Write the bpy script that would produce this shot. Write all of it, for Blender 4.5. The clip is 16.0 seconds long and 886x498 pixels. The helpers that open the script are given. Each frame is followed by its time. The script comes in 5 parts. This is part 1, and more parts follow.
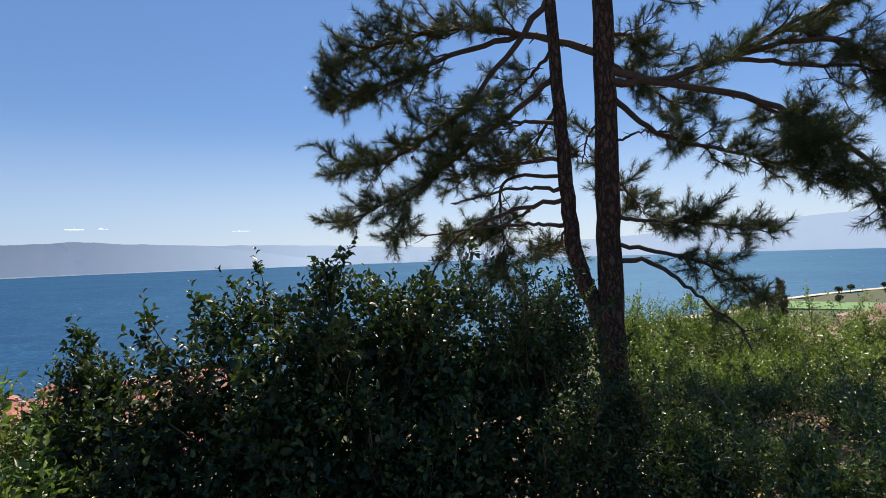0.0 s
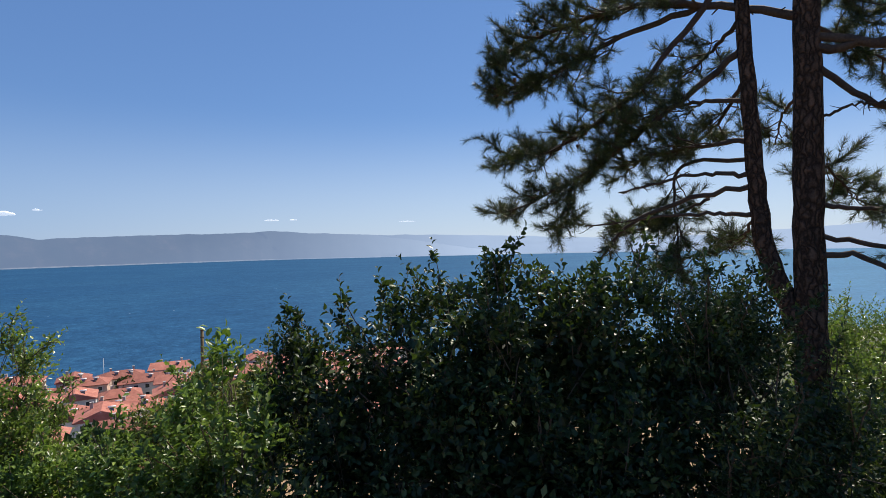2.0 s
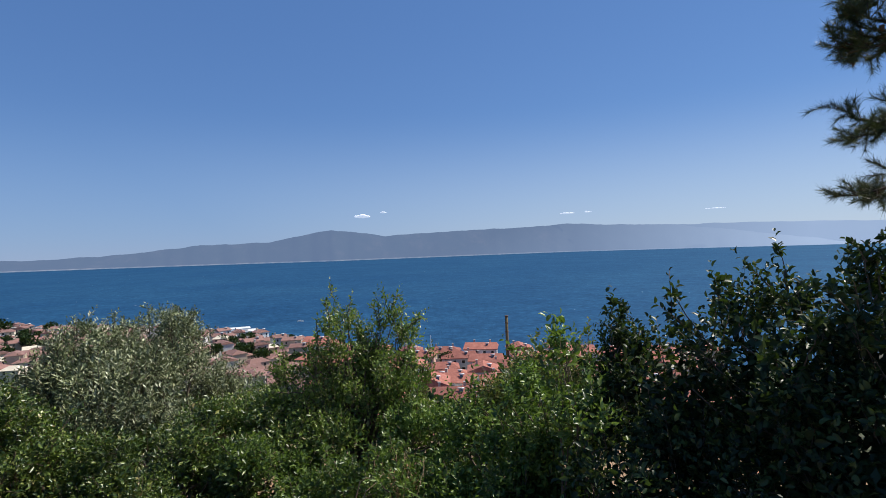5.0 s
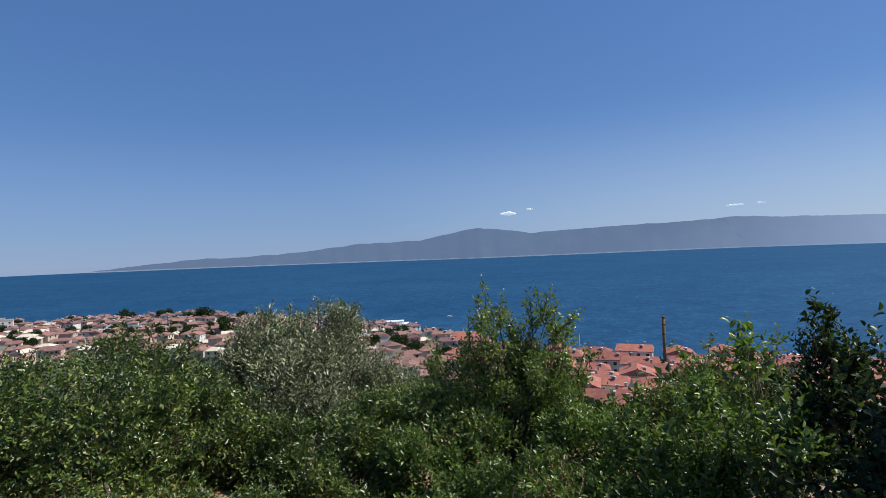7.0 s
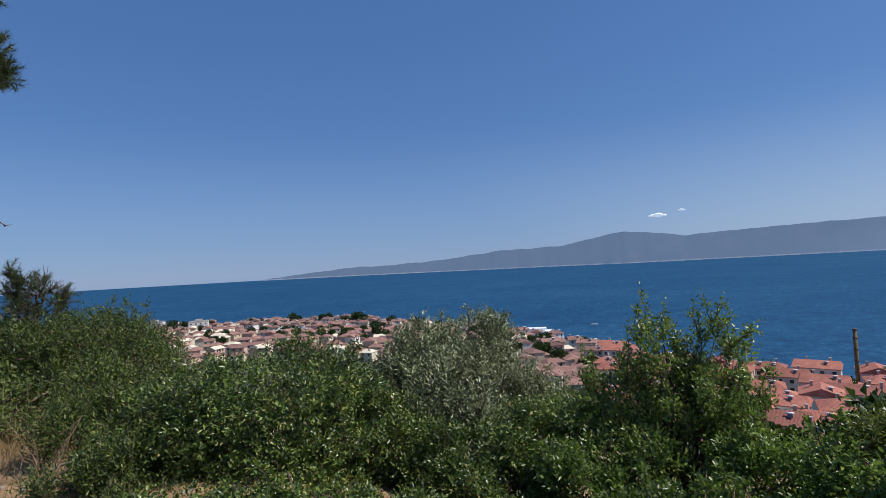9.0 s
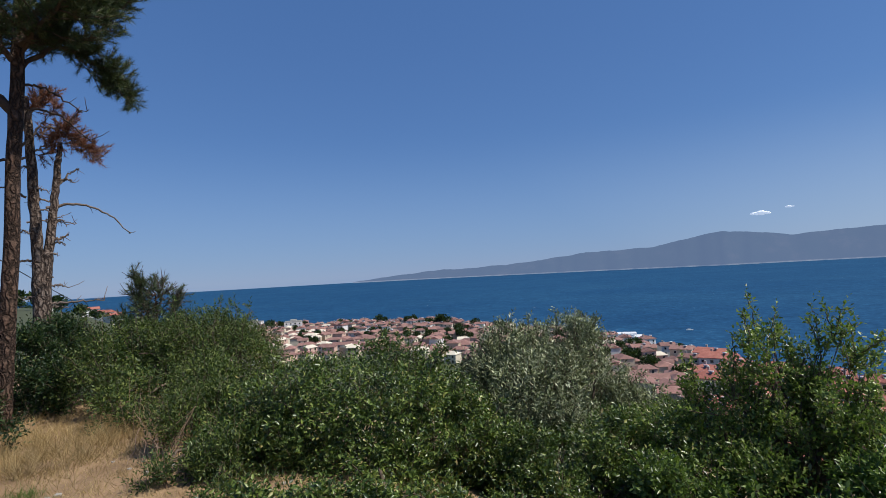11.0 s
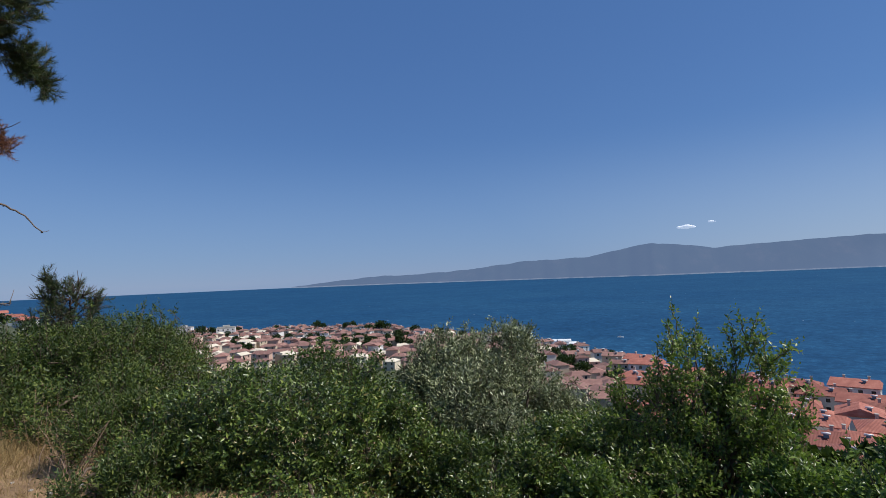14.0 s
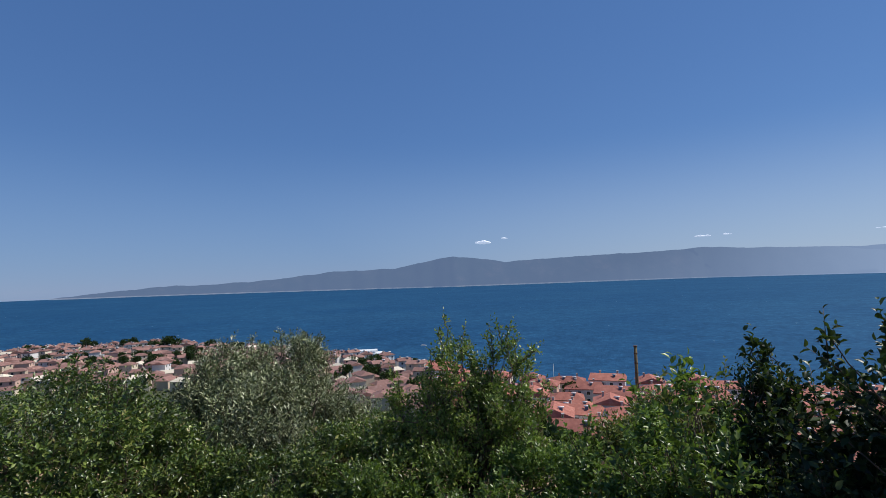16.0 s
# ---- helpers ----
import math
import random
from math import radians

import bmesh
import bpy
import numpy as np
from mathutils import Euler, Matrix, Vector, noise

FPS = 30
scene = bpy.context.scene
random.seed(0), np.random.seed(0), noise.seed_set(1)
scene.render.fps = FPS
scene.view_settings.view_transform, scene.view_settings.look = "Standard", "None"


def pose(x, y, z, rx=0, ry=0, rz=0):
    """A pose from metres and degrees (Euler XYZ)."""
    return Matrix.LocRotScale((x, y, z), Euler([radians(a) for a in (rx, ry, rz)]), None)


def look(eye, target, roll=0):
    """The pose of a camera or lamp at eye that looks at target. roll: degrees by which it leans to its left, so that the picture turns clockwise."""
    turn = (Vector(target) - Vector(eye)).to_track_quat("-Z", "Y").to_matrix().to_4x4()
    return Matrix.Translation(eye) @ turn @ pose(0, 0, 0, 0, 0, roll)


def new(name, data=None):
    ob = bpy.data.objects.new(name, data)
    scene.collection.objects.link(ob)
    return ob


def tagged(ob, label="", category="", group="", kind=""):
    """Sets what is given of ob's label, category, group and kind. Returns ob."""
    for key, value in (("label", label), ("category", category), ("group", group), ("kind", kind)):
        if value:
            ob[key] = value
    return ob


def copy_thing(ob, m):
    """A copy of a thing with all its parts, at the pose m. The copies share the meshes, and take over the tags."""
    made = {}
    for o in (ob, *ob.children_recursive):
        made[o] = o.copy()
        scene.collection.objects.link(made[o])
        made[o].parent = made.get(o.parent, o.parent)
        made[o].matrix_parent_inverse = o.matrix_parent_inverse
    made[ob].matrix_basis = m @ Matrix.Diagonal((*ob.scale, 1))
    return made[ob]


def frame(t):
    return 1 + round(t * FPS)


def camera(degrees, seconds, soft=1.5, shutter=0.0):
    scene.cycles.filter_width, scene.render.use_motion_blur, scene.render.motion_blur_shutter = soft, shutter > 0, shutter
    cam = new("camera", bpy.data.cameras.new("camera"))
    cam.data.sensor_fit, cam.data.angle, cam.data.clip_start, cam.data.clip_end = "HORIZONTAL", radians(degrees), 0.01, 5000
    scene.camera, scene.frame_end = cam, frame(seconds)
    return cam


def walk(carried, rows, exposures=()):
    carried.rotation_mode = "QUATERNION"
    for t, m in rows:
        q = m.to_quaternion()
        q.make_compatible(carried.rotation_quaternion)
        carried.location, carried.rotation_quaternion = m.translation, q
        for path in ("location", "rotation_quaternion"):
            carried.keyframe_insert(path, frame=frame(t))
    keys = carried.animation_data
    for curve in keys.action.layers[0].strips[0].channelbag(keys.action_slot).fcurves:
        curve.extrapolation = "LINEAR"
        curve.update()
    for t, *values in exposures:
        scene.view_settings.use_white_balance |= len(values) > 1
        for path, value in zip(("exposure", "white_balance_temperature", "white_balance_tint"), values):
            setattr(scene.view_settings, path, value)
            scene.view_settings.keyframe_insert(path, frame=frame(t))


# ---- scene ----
cam = camera(79.7, 16.0, soft=0.5)
PATH = [
    (0, (0.036, 0.007, 2.036), (0.04, 2.007, 2.059), -2.0),
    (0.5, (-0.005, -0.008, 2.038), (-0.141, 1.988, 2.051), -1.8),
    (1, (-0.02, -0.012, 2.038), (-0.332, 1.963, 2.057), -1.7),
    (1.5, (-0.007, -0.055, 2.036), (-0.441, 1.897, 2.056), -1.5),
    (2, (-0.026, -0.065, 2.042), (-0.604, 1.849, 2.044), -1.3),
    (2.5, (-0.042, -0.091, 2.038), (-0.748, 1.78, 2.056), -1.1),
    (3, (-0.056, -0.167, 2.037), (-0.92, 1.637, 2.049), -1.2),
    (3.5, (-0.096, -0.129, 2.044), (-1.101, 1.6, 2.036), -0.7),
    (4, (-0.089, -0.245, 2.052), (-1.257, 1.378, 2.033), -1.7),
    (4.5, (-0.085, -0.3, 2.06), (-1.392, 1.214, 2.045), -2.3),
    (5, (-0.09, -0.336, 2.065), (-1.574, 1.005, 2.067), -1.9),
    (5.2, (-0.091, -0.335, 2.071), (-1.63, 0.943, 2.081), -2.0),
    (7.3, (-0.283, -0.303, 2.064), (-2.103, 0.527, 2.075), -2.3),
    (7.5, (-0.317, -0.309, 2.062), (-2.157, 0.473, 2.076), -2.4),
    (8, (-0.347, -0.339, 2.066), (-2.248, 0.281, 2.101), -2.8),
    (8.5, (-0.337, -0.349, 2.071), (-2.267, 0.175, 2.119), -2.6),
    (9, (-0.306, -0.381, 2.085), (-2.266, 0.014, 2.144), -3.0),
    (9.5, (-0.348, -0.396, 2.074), (-2.326, -0.103, 2.133), -2.9),
    (10, (-0.336, -0.409, 2.079), (-2.327, -0.222, 2.126), -3.0),
    (10.2, (-0.332, -0.402, 2.079), (-2.325, -0.245, 2.132), -3.1),
    (12.5, (-0.348, -0.446, 2.091), (-2.345, -0.394, 2.198), -3.0),
    (13, (-0.331, -0.433, 2.098), (-2.326, -0.35, 2.208), -2.8),
    (13.5, (-0.359, -0.414, 2.097), (-2.349, -0.249, 2.202), -2.4),
    (14, (-0.364, -0.377, 2.096), (-2.338, -0.07, 2.196), -2.3),
    (14.5, (-0.37, -0.348, 2.088), (-2.311, 0.123, 2.184), -2.5),
    (15, (-0.361, -0.309, 2.097), (-2.253, 0.332, 2.203), -2.3),
    (15.5, (-0.236, -0.308, 2.093), (-2.051, 0.525, 2.209), -1.95),
    (16, (-0.101, -0.228, 2.109), (-1.843, 0.747, 2.223), -1.9),
]
walk(cam, [(t, look(eye, target, roll)) for t, eye, target, roll in PATH],
     exposures=((0.0, 0.55, 7300, 10), (1.5, 0.45, 7100, 10), (3.0, 0.3, 6850, 10), (5.0, 0.18, 6600, 10), (9.0, 0.0, 6450, 10), (12.5, -0.02, 6420, 10), (15.0, -0.1, 6380, 10), (16.0, -0.1, 6380, 10)))

# ---- world, sun ----
SUN_AZ, SUN_EL = 18.0, 52.0          # degrees right of +y, above the horizon
world = bpy.data.worlds.new("world")
scene.world = world
world.use_nodes = True
wn = world.node_tree
sky = wn.nodes.new("ShaderNodeTexSky")
sky.sky_type = "NISHITA"
sky.sun_disc = False
sky.sun_elevation, sky.sun_rotation = radians(SUN_EL), radians(SUN_AZ)
sky.altitude, sky.air_density, sky.dust_density, sky.ozone_density = 800, 1.0, 0.0, 6.0
wn.nodes["Background"].inputs["Strength"].default_value = 0.1
haze = wn.nodes.new("ShaderNodeMix")          # summer haze evens out the sky
haze.data_type = "RGBA"
haze.inputs[0].default_value, haze.inputs[7].default_value = 0.5, (0.62, 1.75, 4.75, 1)
wn.links.new(sky.outputs["Color"], haze.inputs[6])
low = wn.nodes.new("ShaderNodeMix")           # pale blue haze lying along the horizon
low.data_type = "RGBA"
aim = wn.nodes.new("ShaderNodeSeparateXYZ")
wn.links.new(wn.nodes.new("ShaderNodeTexCoord").outputs["Generated"], aim.inputs[0])
bank = wn.nodes.new("ShaderNodeMapRange")
bank.interpolation_type = "SMOOTHSTEP"
bank.inputs["From Min"].default_value, bank.inputs["From Max"].default_value = 0.0, 0.26
bank.inputs["To Min"].default_value, bank.inputs["To Max"].default_value = 0.6, 0.0
wn.links.new(aim.outputs["Z"], bank.inputs["Value"])
near_sun = wn.nodes.new("ShaderNodeVectorMath")    # brighter below the sun
near_sun.operation = "DOT_PRODUCT"
near_sun.inputs[1].default_value = (math.sin(radians(SUN_AZ)) * math.cos(radians(SUN_EL)), math.cos(radians(SUN_AZ)) * math.cos(radians(SUN_EL)), math.sin(radians(SUN_EL)))
wn.links.new(aim.inputs[0].links[0].from_socket, near_sun.inputs[0])
glow = wn.nodes.new("ShaderNodeMapRange")
glow.inputs["From Min"].default_value, glow.inputs["From Max"].default_value = 0.05, 0.75
wn.links.new(near_sun.outputs["Value"], glow.inputs["Value"])
bright = wn.nodes.new("ShaderNodeMix")
bright.data_type = "RGBA"
bright.inputs[6].default_value, bright.inputs[7].default_value = (2.15, 3.3, 5.6, 1), (5.4, 6.2, 7.3, 1)
wn.links.new(glow.outputs[0], bright.inputs[0])
wn.links.new(bright.outputs[2], low.inputs[7])
wn.links.new(bank.outputs[0], low.inputs[0])
wn.links.new(haze.outputs[2], low.inputs[6])
wn.links.new(low.outputs[2], wn.nodes["Background"].inputs["Color"])
sun = new("sun", bpy.data.lights.new("sun", "SUN"))
sun.data.energy, sun.data.angle, sun.data.color = 5.0, radians(0.55), (1.0, 0.95, 0.87)
sa, se = radians(SUN_AZ), radians(SUN_EL)
sun.matrix_world = look((0, 0, 50), (-math.sin(sa) * math.cos(se), -math.cos(sa) * math.cos(se), 50 - math.sin(se)))

# ---- materials ----
def nodes_of(name):
    m = bpy.data.materials.new(name)
    m.use_nodes = True
    return m, m.node_tree, m.node_tree.nodes["Principled BSDF"]


def ramp(nt, fac, stops):
    r = nt.nodes.new("ShaderNodeValToRGB")
    e = r.color_ramp.elements
    while len(e) < len(stops):
        e.new(0.5)
    for el, (p, c) in zip(e, stops):
        el.position, el.color = p, (*c, 1)
    nt.links.new(fac, r.inputs["Fac"])
    return r.outputs["Color"]


def noise_tex(nt, scale, detail=4.0, rough=0.6, vec=None, space="Object"):
    n = nt.nodes.new("ShaderNodeTexNoise")
    n.inputs["Scale"].default_value, n.inputs["Detail"].default_value, n.inputs["Roughness"].default_value = scale, detail, rough
    if vec is None:
        vec = nt.nodes.new("ShaderNodeTexCoord").outputs[space]
    nt.links.new(vec, n.inputs["Vector"])
    return n.outputs["Fac"]


def mixed(nt, fac, a, b, mode="MIX"):
    m = nt.nodes.new("ShaderNodeMix")
    m.data_type, m.blend_type = "RGBA", mode
    for sock, v in ((m.inputs[0], fac), (m.inputs[6], a), (m.inputs[7], b)):
        if isinstance(v, (int, float)):
            sock.default_value = v
        elif isinstance(v, tuple):
            sock.default_value = (*v, 1)
        else:
            nt.links.new(v, sock)
    return m.outputs[2]


def bumped(nt, bsdf, height, strength, distance):
    b = nt.nodes.new("ShaderNodeBump")
    b.inputs["Strength"].default_value, b.inputs["Distance"].default_value = strength, distance
    nt.links.new(height, b.inputs["Height"])
    nt.links.new(b.outputs["Normal"], bsdf.inputs["Normal"])


def surface(name, dark, light, scale, fine, rough=0.8, bump=0.3, depth=0.01, random_by="", spread=0.25, spec=0.3):
    """Two-scale mottled surface; random_by 'object' or 'island' varies the brightness from piece to piece."""
    m, nt, b = nodes_of(name)
    coarse, grain = noise_tex(nt, scale), noise_tex(nt, fine, 6.0)
    col = mixed(nt, 0.5, ramp(nt, coarse, ((0.3, dark), (0.7, light))), ramp(nt, grain, ((0.25, dark), (0.75, light))))
    if random_by:
        out = nt.nodes.new("ShaderNodeObjectInfo").outputs["Random"] if random_by == "object" else nt.nodes.new("ShaderNodeNewGeometry").outputs["Random Per Island"]
        lo, hi = 1 - spread, 1 + spread * 0.6
        col = mixed(nt, 1.0, col, ramp(nt, out, ((0.0, (lo, lo, lo)), (1.0, (hi, hi, hi)))), "MULTIPLY")
    nt.links.new(col, b.inputs["Base Color"])
    b.inputs["Roughness"].default_value = rough
    b.inputs["Specular IOR Level"].default_value = spec
    if bump:
        bumped(nt, b, grain, bump, depth)
    return m


def foliage(name, stops, rough=0.45, through_light=0.3, glow_col=(0.18, 0.30, 0.03), spec=0.4):
    """Leaf: colour from leaf to leaf, glossy face, light shining through."""
    m, nt, b = nodes_of(name)
    geo = nt.nodes.new("ShaderNodeNewGeometry")
    col = ramp(nt, geo.outputs["Random Per Island"], stops)
    patch = noise_tex(nt, 1.3, 2.0)
    col = mixed(nt, 1.0, col, ramp(nt, patch, ((0.3, (0.75, 0.75, 0.75)), (0.7, (1.2, 1.2, 1.1)))), "MULTIPLY")
    nt.links.new(col, b.inputs["Base Color"])
    b.inputs["Roughness"].default_value, b.inputs["Specular IOR Level"].default_value = rough, spec
    tr = nt.nodes.new("ShaderNodeBsdfTranslucent")
    nt.links.new(mixed(nt, 0.5, col, glow_col), tr.inputs["Color"])
    mx = nt.nodes.new("ShaderNodeMixShader")
    mx.inputs[0].default_value = through_light
    nt.links.new(b.outputs[0], mx.inputs[1])
    nt.links.new(tr.outputs[0], mx.inputs[2])
    nt.links.new(mx.outputs[0], nt.nodes["Material Output"].inputs["Surface"])
    return m


# LEAF_DARK: leaf colours darkened to stand for shade under the pines
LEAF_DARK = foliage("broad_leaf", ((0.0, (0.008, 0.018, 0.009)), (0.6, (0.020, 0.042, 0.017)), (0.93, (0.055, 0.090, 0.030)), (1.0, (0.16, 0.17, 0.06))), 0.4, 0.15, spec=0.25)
LEAF_FRESH = foliage("fresh_leaf", ((0.0, (0.028, 0.054, 0.012)), (0.5, (0.085, 0.145, 0.026)), (1.0, (0.24, 0.33, 0.08))), 0.36, 0.35, (0.20, 0.34, 0.03), spec=0.5)
LEAF_GLOSSY = foliage("glossy_leaf", ((0.0, (0.018, 0.036, 0.009)), (0.45, (0.05, 0.088, 0.016)), (0.8, (0.13, 0.185, 0.036)), (0.95, (0.23, 0.28, 0.07)), (1.0, (0.28, 0.22, 0.09))), 0.34, 0.18, spec=0.5)
LEAF_OLIVE = foliage("olive_leaf", ((0.0, (0.06, 0.08, 0.034)), (0.4, (0.15, 0.18, 0.08)), (0.75, (0.31, 0.34, 0.18)), (1.0, (0.52, 0.55, 0.38))), 0.42, 0.12, (0.15, 0.2, 0.06), spec=0.45)
LEAF_SCRUB = foliage("scrub_leaf", ((0.0, (0.035, 0.055, 0.014)), (0.5, (0.10, 0.135, 0.03)), (0.85, (0.20, 0.235, 0.06)), (1.0, (0.30, 0.22, 0.10))), 0.4, 0.3, (0.3, 0.38, 0.06), spec=0.45)
LEAF_SUNNY = foliage("sunny_leaf", ((0.0, (0.04, 0.064, 0.016)), (0.45, (0.13, 0.185, 0.038)), (0.9, (0.25, 0.32, 0.07)), (1.0, (0.34, 0.28, 0.12))), 0.36, 0.35, (0.20, 0.36, 0.04), spec=0.5)
LEAF_FEATHER = foliage("feathery_leaf", ((0.0, (0.015, 0.030, 0.008)), (0.5, (0.043, 0.075, 0.016)), (1.0, (0.17, 0.205, 0.05))), 0.5, 0.22, spec=0.35)
LEAF_DRY = foliage("dry_leaf", ((0.0, (0.16, 0.09, 0.045)), (1.0, (0.28, 0.17, 0.08))), 0.7, 0.2, (0.25, 0.14, 0.05))
NEEDLE = foliage("pine_needle", ((0.0, (0.018, 0.034, 0.014)), (0.6, (0.038, 0.068, 0.025)), (1.0, (0.125, 0.15, 0.048))), 0.42, 0.14, (0.14, 0.18, 0.03))
NEEDLE_DRY = foliage("dead_needle", ((0.0, (0.15, 0.055, 0.03)), (1.0, (0.26, 0.11, 0.06))), 0.7, 0.2, (0.25, 0.1, 0.04))
def bark_of(name, crack, plate, warm):
    """Plated bark: long dark fissures between reddish-grey plates."""
    m, nt, b = nodes_of(name)
    mp = nt.nodes.new("ShaderNodeMapping")
    mp.inputs["Scale"].default_value = (1.0, 1.0, 0.28)
    coord = nt.nodes.new("ShaderNodeTexCoord").outputs["Object"]
    wob = nt.nodes.new("ShaderNodeVectorMath")
    wob.operation = "MULTIPLY_ADD"
    wn_ = nt.nodes.new("ShaderNodeTexNoise")
    wn_.inputs["Scale"].default_value, wn_.inputs["Detail"].default_value = 9.0, 4.0
    nt.links.new(coord, wn_.inputs["Vector"])
    nt.links.new(wn_.outputs["Color"], wob.inputs[0])
    wob.inputs[1].default_value = (0.12, 0.12, 0.2)
    nt.links.new(coord, wob.inputs[2])
    nt.links.new(wob.outputs[0], mp.inputs["Vector"])
    v = nt.nodes.new("ShaderNodeTexVoronoi")
    v.feature = "DISTANCE_TO_EDGE"
    v.inputs["Scale"].default_value = 17.0
    nt.links.new(mp.outputs[0], v.inputs["Vector"])
    fine = noise_tex(nt, 45.0, 6.0)
    edge = ramp(nt, v.outputs["Distance"], ((0.0, (0, 0, 0)), (0.3, (1, 1, 1))))
    col = mixed(nt, edge, crack, mixed(nt, noise_tex(nt, 4.0, 3.0), plate, warm))
    col = mixed(nt, 1.0, col, ramp(nt, fine, ((0.25, (0.6, 0.6, 0.6)), (0.75, (1.3, 1.3, 1.3)))), "MULTIPLY")
    nt.links.new(col, b.inputs["Base Color"])
    b.inputs["Roughness"].default_value, b.inputs["Specular IOR Level"].default_value = 0.92, 0.15
    bumped(nt, b, mixed(nt, 0.3, edge, fine), 1.0, 0.035)
    return m


BARK = bark_of("pine_bark", (0.03, 0.021, 0.016), (0.11, 0.075, 0.058), (0.16, 0.095, 0.065))
LIMB_BARK = surface("limb_bark", (0.035, 0.026, 0.021), (0.11, 0.078, 0.06), 5.0, 40.0, 0.9, 0.6, 0.01)
LIMB_PALE = surface("dead_limb_bark", (0.09, 0.065, 0.05), (0.24, 0.19, 0.16), 5.0, 40.0, 0.9, 0.6, 0.01)
BARK_PALE = bark_of("weathered_bark", (0.05, 0.035, 0.028), (0.25, 0.205, 0.175), (0.2, 0.14, 0.105))
TWIG = surface("twig_bark", (0.07, 0.05, 0.035), (0.17, 0.125, 0.09), 6.0, 60.0, 0.85, 0.4, 0.004)
TWIG_DRY = surface("dry_twig", (0.2, 0.12, 0.08), (0.38, 0.27, 0.19), 6.0, 60.0, 0.85, 0.3, 0.003)
STRAW = foliage("straw", ((0.0, (0.25, 0.17, 0.075)), (0.6, (0.40, 0.29, 0.14)), (1.0, (0.52, 0.41, 0.22))), 0.7, 0.3, (0.5, 0.36, 0.15))
GRASS = foliage("green_grass", ((0.0, (0.06, 0.12, 0.02)), (1.0, (0.12, 0.19, 0.04))), 0.5, 0.35)
CONE = surface("cone_scales", (0.07, 0.045, 0.03), (0.16, 0.1, 0.06), 20.0, 90.0, 0.8, 0.6, 0.004)

# ground: dry grass and earth close by, scrub and earth further down
GROUND, gnt, gb = nodes_of("hillside")
patch, clod, grit = noise_tex(gnt, 0.35, 5.0), noise_tex(gnt, 2.5, 6.0), noise_tex(gnt, 40.0, 6.0)
earth = ramp(gnt, clod, ((0.25, (0.19, 0.115, 0.06)), (0.55, (0.33, 0.215, 0.115)), (0.8, (0.41, 0.285, 0.15))))
scrub = ramp(gnt, clod, ((0.3, (0.03, 0.045, 0.016)), (0.7, (0.085, 0.088, 0.036))))
dist = gnt.nodes.new("ShaderNodeVectorMath")
dist.operation = "LENGTH"
gnt.links.new(gnt.nodes.new("ShaderNodeTexCoord").outputs["Object"], dist.inputs[0])
far_fac = gnt.nodes.new("ShaderNodeMapRange")
far_fac.inputs["From Min"].default_value, far_fac.inputs["From Max"].default_value = 10.0, 22.0
gnt.links.new(dist.outputs["Value"], far_fac.inputs["Value"])
gcol = mixed(gnt, far_fac.outputs[0], earth, scrub)
gcol = mixed(gnt, 1.0, gcol, ramp(gnt, grit, ((0.2, (0.7, 0.7, 0.7)), (0.8, (1.2, 1.2, 1.2)))), "MULTIPLY")
gnt.links.new(gcol, gb.inputs["Base Color"])
gb.inputs["Roughness"].default_value = 0.95
bumped(gnt, gb, clod, 0.5, 0.05)

# sea: wind-ruffled, with a few breaking crests
SEA, snt, sb = nodes_of("sea_water")
wave, chop, swell = noise_tex(snt, 0.05, 6.0), noise_tex(snt, 0.35, 5.0), noise_tex(snt, 0.004, 3.0)
water = ramp(snt, swell, ((0.3, (0.011, 0.056, 0.128)), (0.7, (0.018, 0.075, 0.150))))
water = mixed(snt, 1.0, water, ramp(snt, wave, ((0.3, (0.7, 0.75, 0.8)), (0.7, (1.25, 1.2, 1.15)))), "MULTIPLY")
ripple = noise_tex(snt, 0.22, 4.0, 0.7)
water = mixed(snt, 1.0, water, ramp(snt, ripple, ((0.32, (0.55, 0.6, 0.65)), (0.55, (1.0, 1.0, 1.0)), (0.72, (1.7, 1.6, 1.5)))), "MULTIPLY")
crest = noise_tex(snt, 0.11, 2.0)
water = mixed(snt, ramp(snt, crest, ((0.77, (0, 0, 0)), (0.80, (1, 1, 1)))), water, (0.6, 0.65, 0.68))
snt.links.new(water, sb.inputs["Base Color"])
sb.inputs["Roughness"].default_value, sb.inputs["Specular IOR Level"].default_value = 0.5, 0.0
glint = snt.nodes.new("ShaderNodeBsdfGlossy")      # the ruffled surface mirrors sun and sky, tinted by the water
glint.inputs["Color"].default_value, glint.inputs["Roughness"].default_value = (0.42, 0.70, 1.0, 1), 0.45
sea_mix = snt.nodes.new("ShaderNodeMixShader")
sea_mix.inputs[0].default_value = 0.075
snt.links.new(sb.outputs[0], sea_mix.inputs[1])
snt.links.new(glint.outputs[0], sea_mix.inputs[2])
snt.links.new(sea_mix.outputs[0], snt.nodes["Material Output"].inputs["Surface"])
bumped(snt, sb, chop, 0.6, 1.2)
snt.links.new(sb.inputs["Normal"].links[0].from_socket, glint.inputs["Normal"])

